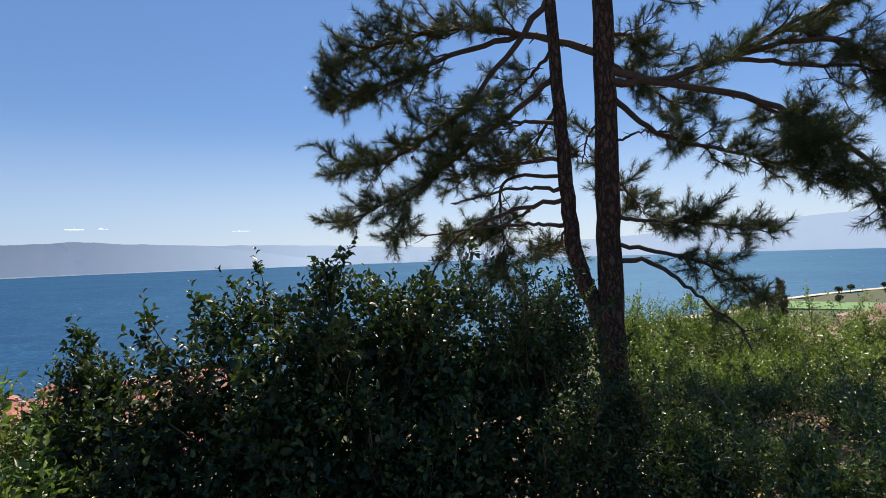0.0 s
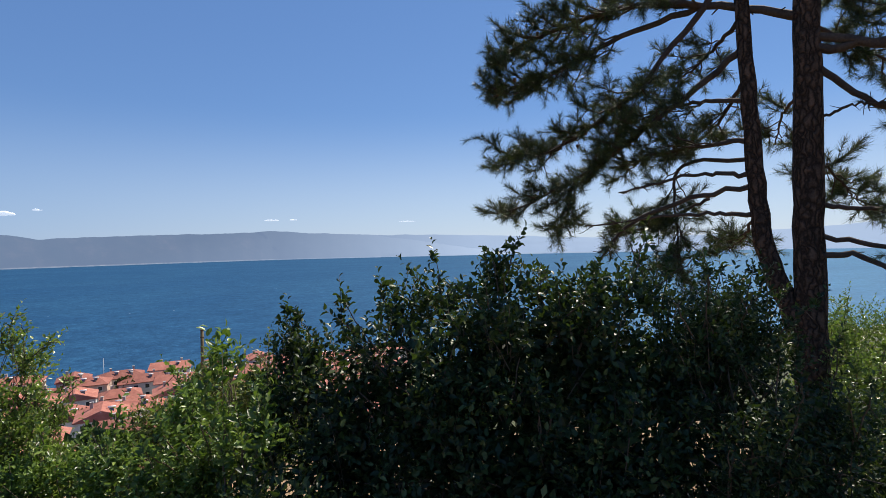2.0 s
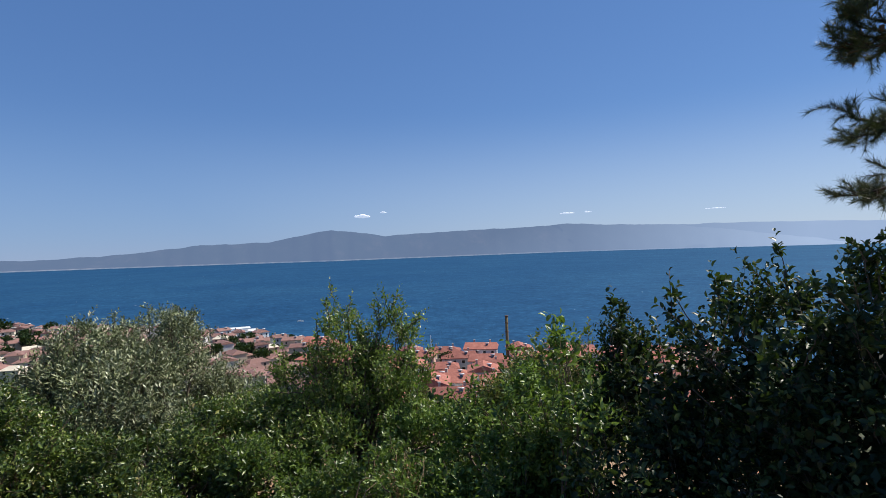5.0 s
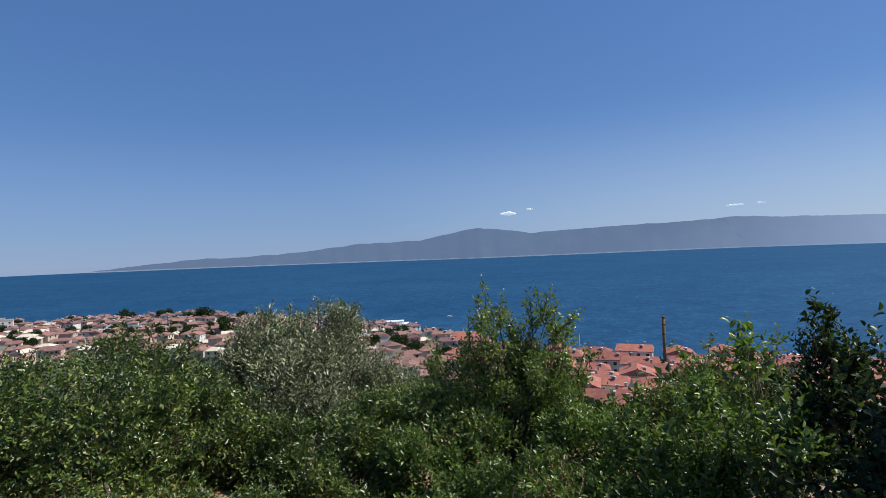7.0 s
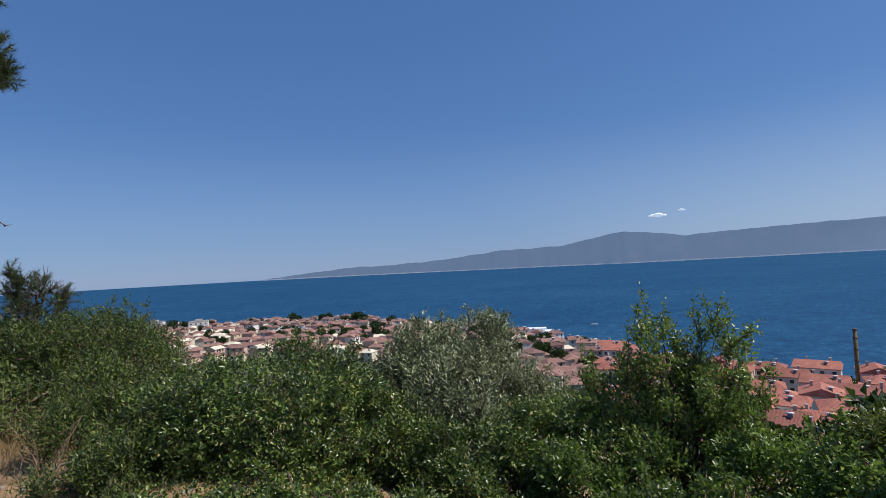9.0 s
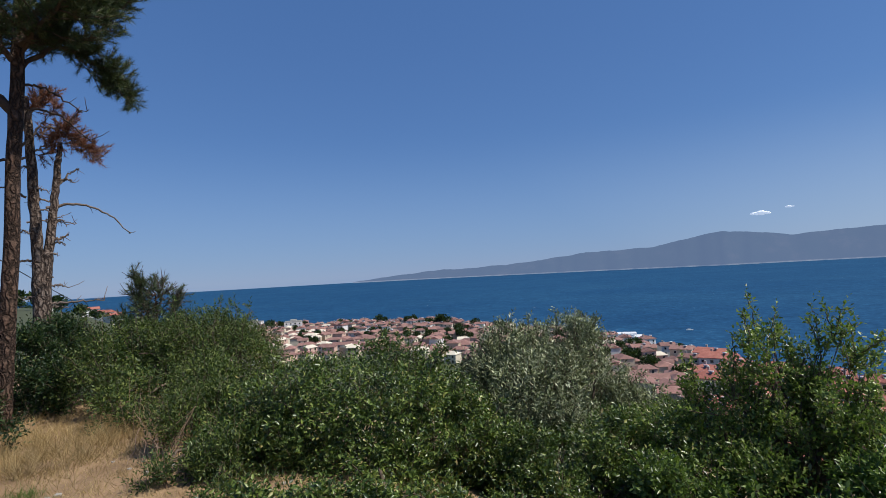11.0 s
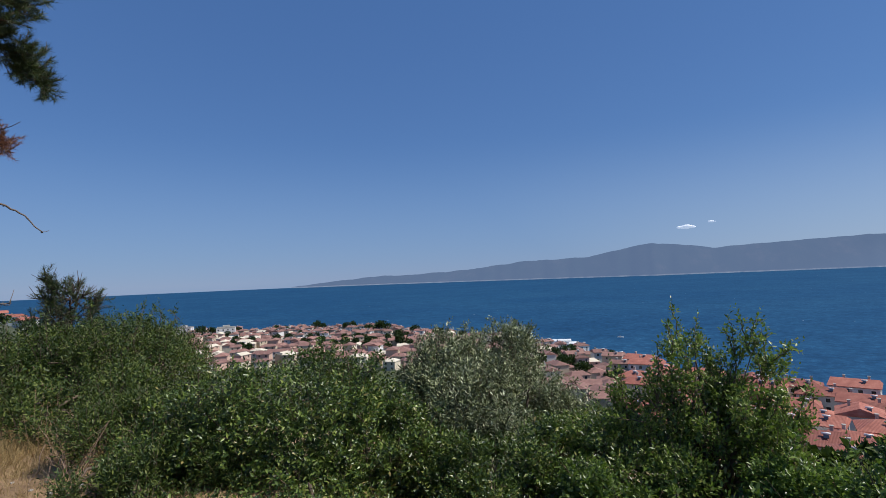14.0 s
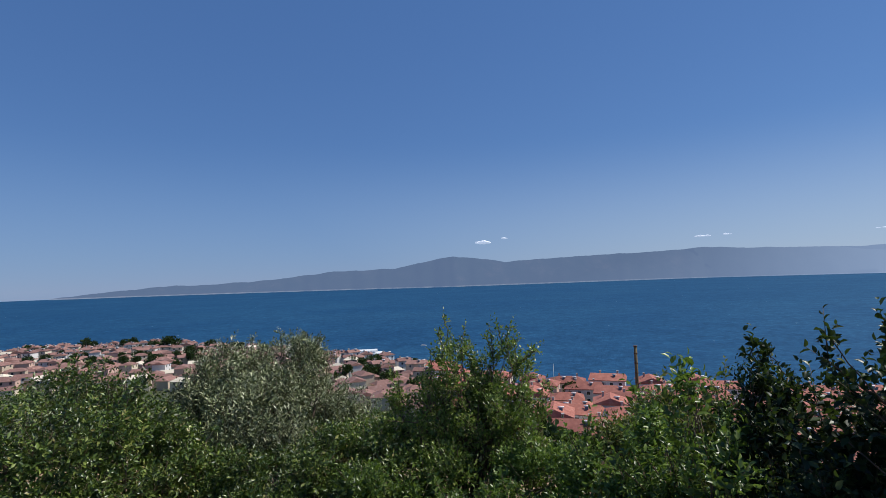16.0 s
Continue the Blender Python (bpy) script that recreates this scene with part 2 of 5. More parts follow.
WALLS = [surface("plaster_" + n, d, l, 0.4, 6.0, 0.85, 0.15, 0.01, "object", 0.2) for n, d, l in (
    ("white", (0.62, 0.60, 0.57), (0.80, 0.79, 0.77)), ("cream", (0.58, 0.50, 0.38), (0.74, 0.67, 0.54)),
    ("grey_blue", (0.30, 0.34, 0.42), (0.42, 0.46, 0.54)), ("pink", (0.55, 0.37, 0.30), (0.68, 0.48, 0.40)), ("tan", (0.48, 0.38, 0.28), (0.6, 0.5, 0.38)))]
WOOD = surface("dark_wood", (0.08, 0.05, 0.03), (0.16, 0.1, 0.06), 2.0, 20.0, 0.7, 0.2, 0.005)
CONCRETE = surface("concrete", (0.3, 0.29, 0.27), (0.46, 0.45, 0.42), 0.7, 9.0, 0.85, 0.25, 0.01)
METAL_WHITE = surface("white_paint", (0.7, 0.7, 0.69), (0.82, 0.82, 0.81), 1.0, 12.0, 0.4, 0.05, 0.002)
BRICK = surface("chimney_brick", (0.10, 0.075, 0.04), (0.22, 0.17, 0.08), 0.8, 7.0, 0.9, 0.4, 0.02)
WIRE = surface("cable_sheath", (0.02, 0.02, 0.02), (0.05, 0.05, 0.05), 3.0, 30.0, 0.6, 0.1, 0.001)
FIELD = surface("sports_turf", (0.10, 0.20, 0.07), (0.16, 0.28, 0.11), 0.06, 2.0, 0.9, 0.1, 0.02)
SAND = surface("beach_sand", (0.42, 0.36, 0.27), (0.58, 0.51, 0.40), 0.08, 3.0, 0.95, 0.1, 0.02)
ROCK = surface("quay_stone", (0.25, 0.23, 0.2), (0.42, 0.4, 0.36), 0.5, 8.0, 0.9, 0.4, 0.04)
PANEL_DARK = surface("solar_glass", (0.015, 0.02, 0.035), (0.03, 0.035, 0.05), 1.0, 10.0, 0.15, 0.0, 0.0, spec=0.5)

PANE, pnt, pb = nodes_of("window_glass")
pb.inputs["Base Color"].default_value, pb.inputs["Roughness"].default_value = (0.025, 0.03, 0.038, 1), 0.12

def tile_of(name, low, mid, high):
    m, nt, b = nodes_of(name)
    tone = ramp(nt, noise_tex(nt, 0.5, 6.0), ((0.25, low), (0.55, mid), (0.8, high)))
    by = nt.nodes.new("ShaderNodeObjectInfo").outputs["Random"]
    isl = nt.nodes.new("ShaderNodeNewGeometry").outputs["Random Per Island"]
    tone = mixed(nt, 1.0, tone, ramp(nt, by, ((0.0, (0.66, 0.64, 0.66)), (0.5, (1.0, 1.0, 1.0)), (1.0, (1.12, 1.16, 1.15)))), "MULTIPLY")
    tone = mixed(nt, 1.0, tone, ramp(nt, isl, ((0.0, (0.75, 0.75, 0.78)), (1.0, (1.15, 1.12, 1.12)))), "MULTIPLY")
    nt.links.new(tone, b.inputs["Base Color"])
    b.inputs["Roughness"].default_value = 0.85
    rows = nt.nodes.new("ShaderNodeTexWave")
    rows.bands_direction = "X"
    rows.inputs["Scale"].default_value, rows.inputs["Distortion"].default_value = 1.2, 0.6
    nt.links.new(nt.nodes.new("ShaderNodeTexCoord").outputs["Object"], rows.inputs["Vector"])
    bumped(nt, b, rows.outputs["Fac"], 0.5, 0.06)
    return m


TILE = tile_of("roof_tile", (0.26, 0.085, 0.06), (0.37, 0.13, 0.09), (0.43, 0.21, 0.155))
TILE_OLD = tile_of("old_roof_tile", (0.20, 0.105, 0.085), (0.28, 0.15, 0.12), (0.36, 0.24, 0.20))

# far shore: slopes so far off that haze is painted in as blue emission, paler the further east
SHORE, hnt, hb = nodes_of("far_shore_haze")
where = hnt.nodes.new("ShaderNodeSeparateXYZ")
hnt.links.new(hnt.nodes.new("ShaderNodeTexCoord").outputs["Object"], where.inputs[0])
haze_fac = hnt.nodes.new("ShaderNodeMapRange")
haze_fac.inputs["From Min"].default_value, haze_fac.inputs["From Max"].default_value = -3000.0, -1100.0
hnt.links.new(where.outputs["X"], haze_fac.inputs["Value"])
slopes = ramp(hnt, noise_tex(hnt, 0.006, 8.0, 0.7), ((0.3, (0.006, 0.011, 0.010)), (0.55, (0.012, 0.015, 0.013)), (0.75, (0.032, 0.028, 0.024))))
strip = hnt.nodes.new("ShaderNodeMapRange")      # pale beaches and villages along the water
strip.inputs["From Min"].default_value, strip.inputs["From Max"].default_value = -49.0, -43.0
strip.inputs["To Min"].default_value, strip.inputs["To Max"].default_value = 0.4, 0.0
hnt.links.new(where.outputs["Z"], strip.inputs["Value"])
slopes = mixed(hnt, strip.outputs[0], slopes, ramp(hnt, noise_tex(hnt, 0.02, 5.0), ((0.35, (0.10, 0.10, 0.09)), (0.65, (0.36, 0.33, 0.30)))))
# haze in the colour: flat grey-blue base eastwards, blue glow all over
hnt.links.new(mixed(hnt, haze_fac.outputs[0], slopes, (0.05, 0.058, 0.068)), hb.inputs["Base Color"])
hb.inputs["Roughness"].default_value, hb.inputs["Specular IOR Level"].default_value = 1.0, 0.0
hnt.links.new(mixed(hnt, haze_fac.outputs[0], (0.112, 0.166, 0.285), (0.29, 0.39, 0.57)), hb.inputs["Emission Color"])
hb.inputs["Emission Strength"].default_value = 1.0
CLOUD, cnt, cb = nodes_of("cloud_self_lit")
cb.inputs["Base Color"].default_value, cb.inputs["Roughness"].default_value = (0.8, 0.8, 0.8, 1), 1.0
# pale emission added so the cloud undersides don't go dark
cb.inputs["Emission Color"].default_value, cb.inputs["Emission Strength"].default_value = (0.7, 0.78, 0.9, 1), 0.55

# ---- mesh helpers ----
def mesh_from(name, verts, faces, mats, smooth=False, slots=None):
    me = bpy.data.meshes.new(name)
    me.from_pydata([tuple(map(float, v)) for v in verts], [], faces)
    for m in (mats if isinstance(mats, (list, tuple)) else [mats]):
        me.materials.append(m)
    if slots is not None:
        me.polygons.foreach_set("material_index", slots)
    if smooth:
        me.polygons.foreach_set("use_smooth", [True] * len(me.polygons))
    me.update()
    return me


def tri_mesh(name, V, F, mat):
    """Mesh from arrays: V (n, 3), F (m, 3)."""
    me = bpy.data.meshes.new(name)
    me.vertices.add(len(V))
    me.vertices.foreach_set("co", np.ascontiguousarray(V, dtype=np.float32).ravel())
    me.loops.add(F.size)
    me.loops.foreach_set("vertex_index", np.ascontiguousarray(F, dtype=np.int32).ravel())
    me.polygons.add(len(F))
    me.polygons.foreach_set("loop_start", np.arange(0, F.size, 3, dtype=np.int32))
    me.materials.append(mat)
    me.update(calc_edges=True)
    return me


def child(name, me, parent, label="", kind=""):
    ob = new(name, me)
    ob.parent = parent
    return tagged(ob, label, kind=kind)


def empty(name, m, label, category, group="", kind=""):
    ob = new(name)
    ob.empty_display_size = 0.3
    ob.matrix_world = m
    return tagged(ob, label, category, group, kind)


def unit(a):
    return a / (np.linalg.norm(a, axis=-1, keepdims=True) + 1e-9)


def leaf_arrays(P, D, N, L, W, fold=0.2, oval=False):
    """Folded oval leaves of seven corners: base P, direction D, face N, length L, width W."""
    S = unit(np.cross(D, N))
    N = unit(np.cross(S, D))
    L, W = L[:, None], W[:, None]
    n = len(P)
    if not oval:                                                  # further off, two faces are enough
        m = P + D * L * 0.46 + N * W * fold
        V = np.stack([P, m + S * W * 0.46, P + D * L, m - S * W * 0.46], 1).reshape(-1, 3)
        k = np.arange(n)[:, None] * 4
        return V, np.concatenate([k + [[0, 2, 1]], k + [[0, 3, 2]]]).reshape(-1, 3)
    mid = P + D * L * 0.5

    def rim(f, w, s):
        return P + D * L * f + S * W * w * s + N * W * fold

    tip = P + D * L - N * L * 0.14
    V = np.stack([P, rim(0.27, 0.42, 1), rim(0.68, 0.40, 1), tip, rim(0.68, 0.40, -1), rim(0.27, 0.42, -1), mid], 1).reshape(-1, 3)
    k = np.arange(n)[:, None] * 7
    F = np.concatenate([k + [[a, 6, b]] for a, b in ((0, 1), (1, 2), (2, 3), (3, 4), (4, 5), (5, 0))]).reshape(-1, 3)
    return V, F


def blade_arrays(P, D, L, W, rng):
    """Thin three-cornered blades or needles."""
    S = unit(np.cross(D, unit(rng.normal(size=P.shape))))
    V = np.stack([P + S * W[:, None] * 0.5, P - S * W[:, None] * 0.5, P + D * L[:, None]], 1).reshape(-1, 3)
    return V, np.arange(len(P) * 3).reshape(-1, 3)


def tube_arrays(pts, radii, sides=6, wobble=0.0, rng=None):
    pts, n = np.asarray(pts, float), len(pts)
    tang = unit(np.gradient(pts, axis=0))
    ref = np.array([0.31, 0.95, 0.05]) if abs(tang[0][2]) > 0.8 else np.array([0.0, 0.0, 1.0])
    a = unit(np.cross(tang, ref))
    b = np.cross(tang, a)
    ang = np.linspace(0, 2 * np.pi, sides, endpoint=False)
    r = np.asarray(radii, float)[:, None, None]
    if wobble:
        r = r * (1 + wobble * rng.normal(size=(n, sides, 1)))
    V = (pts[:, None] + r * (a[:, None] * np.cos(ang)[None, :, None] + b[:, None] * np.sin(ang)[None, :, None])).reshape(-1, 3)
    F = []
    for i in range(n - 1):
        for j in range(sides):
            p, q = i * sides + j, i * sides + (j + 1) % sides
            F += [(p, q, q + sides), (p, q + sides, p + sides)]
    V = np.vstack([V, pts[-1:]])
    F += [((n - 1) * sides + j, (n - 1) * sides + (j + 1) % sides, n * sides) for j in range(sides)]
    return V, np.array(F)


def pack(parts):
    V, F, k = [], [], 0
    for v, f in parts:
        V.append(v)
        F.append(f + k)
        k += len(v)
    return np.vstack(V), np.vstack(F)


def curve_pts(ctrl, n, rng=None, jitter=0.0):
    """Smooth run of n points through control points."""
    c = np.asarray(ctrl, float)
    t = np.linspace(0, len(c) - 1, n)
    i = np.clip(t.astype(int), 0, len(c) - 2)
    e = np.vstack([2 * c[0] - c[1], c, 2 * c[-1] - c[-2]])
    u = (t - i)[:, None]
    p0, p1, p2, p3 = e[i], e[i + 1], e[i + 2], e[i + 3]
    out = 0.5 * (2 * p1 + (p2 - p0) * u + (2 * p0 - 5 * p1 + 4 * p2 - p3) * u ** 2 + (3 * p1 - p0 - 3 * p2 + p3) * u ** 3)
    if jitter:
        out[1:-1] += rng.normal(size=out[1:-1].shape) * jitter
    return out


def place(bearing, d):
    """x, y at a bearing in degrees left of +y."""
    return -math.sin(radians(bearing)) * d, math.cos(radians(bearing)) * d


# ---- ground and sea ----
SEA_Z = -53.0
SHORE_AT = ((-180, 9000), (-75, 1500), (-48, 900), (-40, 800), (-33, 640), (-29, 520), (-25, 470), (-15, 380), (0, 295), (20, 262), (50, 256), (57, 272), (62, 312),
            (68, 368), (74, 405), (80, 470), (88, 555), (98, 600), (108, 640), (114, 780), (124, 1500), (140, 9000), (180, 9000))


def shore(bearing):
    return float(np.interp(bearing, [s[0] for s in SHORE_AT], [s[1] for s in SHORE_AT]))


def smooth(a, b, x):
    t = min(1.0, max(0.0, (x - a) / (b - a)))
    return t * t * (3 - 2 * t)


def height(x, y):
    r = math.hypot(x, y)
    b = math.degrees(math.atan2(-x, y))
    u = -0.6 * x + 0.8 * y
    z = 0.45 - 0.27 * max(0.0, min(u, 30) - 1.3) * smooth(0.5, 4.0, u)
    z += 0.06 * noise.noise((x * 0.7, y * 0.7, 3.1)) * smooth(1.5, 4, r)
    down = smooth(-80, -55, b) * (1 - smooth(112, 126, b))
    rs = shore(b)
    low = -46.0 * min(1.0, max(0.0, (r - 4) / 120)) - 6.0 * smooth(124, rs, r) if rs < 5000 else 0
    if r > rs - 4:
        low = -52.2 - 6.0 * smooth(rs - 4, rs + 14, r)
    high = 0.45 - r * (0.004 + 0.02 * (1 - smooth(135, 165, b)) * smooth(90, 110, b)) + 5 * smooth(60, 400, r) * noise.noise((x * 0.004, y * 0.004, 0.5)) - 30 * smooth(700, 1500, r) * smooth(90, 120, abs(b)) * (1 - smooth(140, 160, abs(b)))
    far = smooth(8, 30, r)
    wide = low * down + high * (1 - down)
    return z * (1 - far) + wide * far


def build_ground():
    rings = [0.0] + list(np.geomspace(0.6, 4900, 92))
    sect = 240
    verts, faces = [(0, 0, height(0, 0))], []
    for r in rings[1:]:
        for k in range(sect):
            x, y = place(k * 360 / sect - 180, r)
            verts.append((x, y, height(x, y)))
    for k in range(sect):
        faces.append((0, 1 + k, 1 + (k + 1) % sect))
    for i in range(len(rings) - 2):
        for k in range(sect):
            a, b = 1 + i * sect + k, 1 + i * sect + (k + 1) % sect
            faces.append((a, a + sect, b + sect, b))
    ob = new("ground", mesh_from("ground", verts, faces, GROUND, True))
    tagged(ob, "dry hillside falling to a coastal plain", "ground", kind="structure")


def build_sea():
    verts, faces = [], []
    rr, sect = [120, 400, 1200, 2500, 4900], 128
    for r in rr:
        for k in range(sect):
            verts.append((*place(k * 360 / sect, r), SEA_Z))
    for i in range(len(rr) - 1):
        for k in range(sect):
            a, b = i * sect + k, i * sect + (k + 1) % sect
            faces.append((a, a + sect, b + sect, b))
    tagged(new("water", mesh_from("water", verts, faces, SEA, True)), "wind-ruffled deep blue sea with small white crests", "sea", kind="structure")


RIDGE = ((8, -0.4), (13, 1.0), (19, 1.9), (25, 2.45), (29, 2.6), (32, 2.75), (34.4, 3.0), (37, 2.8), (41, 2.75),
         (47, 2.7), (54, 2.45), (57, 2.9), (59.7, 3.25), (62, 2.9), (66, 2.1), (70, 2.0), (73, 1.9), (78, 1.3), (84, 0.95), (89, 0.85), (93, 0.5), (97, 0.12), (99, -0.3))
RIDGE_FAR = ((-75, 4.0), (-42, 3.5), (-36, 3.1), (-32, 2.9), (-28, 2.7), (-20, 2.0), (-8, 1.5), (2, 1.6), (10, 2.0), (18, 2.3), (27, 2.4), (34, 2.0), (40, 1.0), (42, 0))
COAST = ((8, 4660), (34, 4650), (48, 4000), (59.7, 3700), (75, 4050), (90, 4500), (99, 4700))
COAST_FAR = ((-75, 4550), (-20, 4660), (10, 4780), (42, 4800))


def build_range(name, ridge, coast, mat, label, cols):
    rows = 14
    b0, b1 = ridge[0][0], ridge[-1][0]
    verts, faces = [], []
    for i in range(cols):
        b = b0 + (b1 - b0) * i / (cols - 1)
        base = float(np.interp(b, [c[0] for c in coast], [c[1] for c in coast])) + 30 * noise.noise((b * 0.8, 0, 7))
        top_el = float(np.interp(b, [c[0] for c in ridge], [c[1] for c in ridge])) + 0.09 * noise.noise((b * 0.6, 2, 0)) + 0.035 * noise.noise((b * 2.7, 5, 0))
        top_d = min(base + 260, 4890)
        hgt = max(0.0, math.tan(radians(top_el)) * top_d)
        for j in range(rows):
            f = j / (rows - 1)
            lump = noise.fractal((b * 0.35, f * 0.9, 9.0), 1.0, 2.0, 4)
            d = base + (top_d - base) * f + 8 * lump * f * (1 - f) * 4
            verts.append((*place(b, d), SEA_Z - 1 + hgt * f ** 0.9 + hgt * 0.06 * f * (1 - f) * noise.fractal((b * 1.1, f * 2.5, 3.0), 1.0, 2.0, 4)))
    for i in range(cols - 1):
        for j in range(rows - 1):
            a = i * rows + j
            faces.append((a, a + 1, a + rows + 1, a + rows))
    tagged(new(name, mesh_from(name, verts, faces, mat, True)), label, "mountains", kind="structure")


build_ground()
build_sea()
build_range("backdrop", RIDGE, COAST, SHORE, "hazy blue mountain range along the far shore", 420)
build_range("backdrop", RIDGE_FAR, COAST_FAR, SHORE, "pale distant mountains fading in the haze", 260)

# ---- shrubs ----
def shoot_arrays(rng, base, axis, length, leaf_l, leaf_w, gap, spread, oval):
    """Leaves set alternately along straight-ish shoots. base, axis (n, 3); length (n,)."""
    P, D, N, L = [], [], [], []
    per = max(3, int(length.mean() / gap))
    side = unit(np.cross(axis, unit(rng.normal(size=axis.shape))))
    other = np.cross(axis, side)
    for k in range(per):
        f = (k + 0.6) / per
        ang = k * 2.4 + rng.uniform(0, 0.8, len(base))
        rad = side * np.cos(ang)[:, None] + other * np.sin(ang)[:, None]
        d = unit(axis * (0.45 + 0.5 * f) + rad * spread + rng.normal(size=axis.shape) * 0.18)
        P.append(base + axis * (length * f)[:, None])
        D.append(d)
        N.append(unit(axis * 0.8 + np.array([0, 0, 0.35]) + rng.normal(size=axis.shape) * 0.6))
        L.append(leaf_l * rng.uniform(0.65, 1.25, len(base)) * (1 - 0.35 * f))
    P, D, N, L = np.vstack(P), np.vstack(D), np.vstack(N), np.concatenate(L)
    return leaf_arrays(P, D, N, L, L * leaf_w / leaf_l * rng.uniform(0.8, 1.2, len(L)), oval=oval)


def make_shrub(name, root, lumps, leaf, leaf_l, leaf_w, shoots, shoot_len, label, category="bush", seed=1, gap=0.03, spread=0.8, upright=0.5,
               stem=0.02, stems=5, wood=TWIG, inner=0.3, leaders=0.04, heads=15, sprays=0, spray_len=0.4, core=900, tuck=0.86):
    """A shrub on its root: stems fork to each lump (x, y, z, rx, ry, rz); leafy shoots stand out of the lumps' uneven surface.
    sprays: long side-leaved branches that reach out of the outline; core: leaves per lump that fill its shady inside."""
    rng = np.random.default_rng(seed)
    top = empty(name, Matrix.Identity(4), label, category)
    lumps = np.array(lumps, float)
    clumps = []                                                   # each lump breaks up into smaller heads of foliage
    for lump in lumps:
        r = lump[3:].mean()
        for k in range(int(heads * max(0.35, r) / 0.6)):
            d = unit(rng.normal(size=3))
            d[2] = abs(d[2]) if d[2] < -0.25 else d[2]
            clumps.append((*(lump[:3] + d * lump[3:] * rng.uniform(tuck - 0.24, tuck)), r * rng.uniform(0.22, 0.40), *d))
    clumps = np.array(clumps)
    area = clumps[:, 3] ** 2
    share = (area / area.sum() * shoots).astype(int) + 1
    bases, axes = [], []
    for c, n in zip(clumps, share):
        d = unit(unit(rng.normal(size=(n, 3))) + c[4:] * 0.75 + np.array([0, 0, 0.2]))
        p = c[:3] + d * c[3] * np.where(rng.random(n) < inner, rng.uniform(0.4, 0.85, n), rng.uniform(0.88, 1.08, n))[:, None]
        bases.append(p)
        axes.append(unit(d * 0.75 + np.array([0, 0, upright]) + rng.normal(size=(n, 3)) * 0.25))
    base, axis = np.vstack(bases), np.vstack(axes)
    length = shoot_len * rng.uniform(0.5, 1.3, len(base))
    lead = rng.random(len(base)) < leaders                       # long upright sprigs that break the outline
    length = np.where(lead, length * 2.1, length)
    axis = np.where(lead[:, None], unit(axis + np.array([0, 0, 0.8])), axis)
    base = base - axis * (length * 0.6)[:, None]
    root = np.array(root, float)
    wooden, thin = [], []
    high = np.argsort(-(clumps[:, 2] + 0.25 * rng.random(len(clumps))))[:max(6, len(clumps) // 2)]
    extra_b, extra_a, extra_l = [], [], []
    for k in range(sprays):
        c = clumps[high[int(rng.integers(len(high)))]]
        d = unit(c[4:] * 0.7 + rng.normal(size=3) * 0.45 + np.array([0, 0, 0.75]))
        l = spray_len * rng.uniform(0.55, 1.25)
        lean = unit(np.cross(d, rng.normal(size=3)))
        pts = curve_pts([c[:3], c[:3] + d * (c[3] + l * 0.45) + lean * 0.03, c[:3] + d * (c[3] + l * 0.9) + lean * l * 0.22], 9, rng, 0.006)
        thin.append(tube_arrays(pts, np.linspace(0.006, 0.0018, 9), 4))
        for m in range(int(4 + l * 14)):
            f = rng.uniform(0.25, 1.0)
            i = min(7, int(f * 8))
            t = unit(pts[i + 1] - pts[i])
            extra_b.append(pts[i])
            extra_a.append(unit(t * 0.8 + rng.normal(size=3) * 0.5 + np.array([0, 0, 0.15])))
            extra_l.append(shoot_len * rng.uniform(0.35, 0.75) * (1.15 - 0.5 * f))
        extra_b.append(pts[-2])
        extra_a.append(unit(pts[-1] - pts[-2]))
        extra_l.append(shoot_len * 0.8)
    if sprays:
        base, axis, length = np.vstack([base, extra_b]), np.vstack([axis, extra_a]), np.concatenate([length, extra_l])
    for lump in lumps:
        for k in range(stems):
            end = lump[:3] + unit(rng.normal(size=3) + np.array([0, 0, 0.8])) * lump[3:] * 0.6
            st = root + rng.normal(size=3) * np.array([0.12, 0.12, 0])
            st[2] = height(st[0], st[1]) - 0.05
            mid = st * 0.5 + end * 0.5 + rng.normal(size=3) * 0.12 + np.array([0, 0, 0.1])
            pts = curve_pts([st, mid, end], 9, rng, 0.012)
            wooden.append(tube_arrays(pts, np.linspace(stem, stem * 0.3, 9), 6))
    child("stem", tri_mesh("stem", *pack(wooden), wood), top)
    for p, a, l in list(zip(base, axis, length))[::8]:
        bend = p - a * l * 0.7 - np.array([0, 0, 0.2 * l])
        pts = np.array([bend, p, p + a * l])
        thin.append(tube_arrays(pts, [0.0035, 0.0025, 0.0012], 3))
    child("twig_growth", tri_mesh("twig_growth", *pack(thin), wood), top, kind="stuff")
    leaves = [shoot_arrays(rng, base, axis, length, leaf_l, leaf_w, gap, spread, math.hypot(root[0], root[1]) < 4.2)]
    for lump in lumps if core else ():                            # the crowded older leaves inside
        n = int(core * (lump[3:].mean() / 0.6) ** 2)
        d = unit(rng.normal(size=(n, 3)))
        P = lump[:3] + d * lump[3:] * rng.uniform(0.25, 0.66, (n, 1))
        L = rng.uniform(0.9, 1.4, n) * leaf_l
        leaves.append(leaf_arrays(P, unit(rng.normal(size=(n, 3))), unit(d + rng.normal(size=(n, 3)) * 0.5), L, L * max(0.5, leaf_w / leaf_l)))
    child("crown", tri_mesh("crown", *pack(leaves), leaf), top, kind="stuff")
    return top


def g(x, y):
    return (x, y, height(x, y))

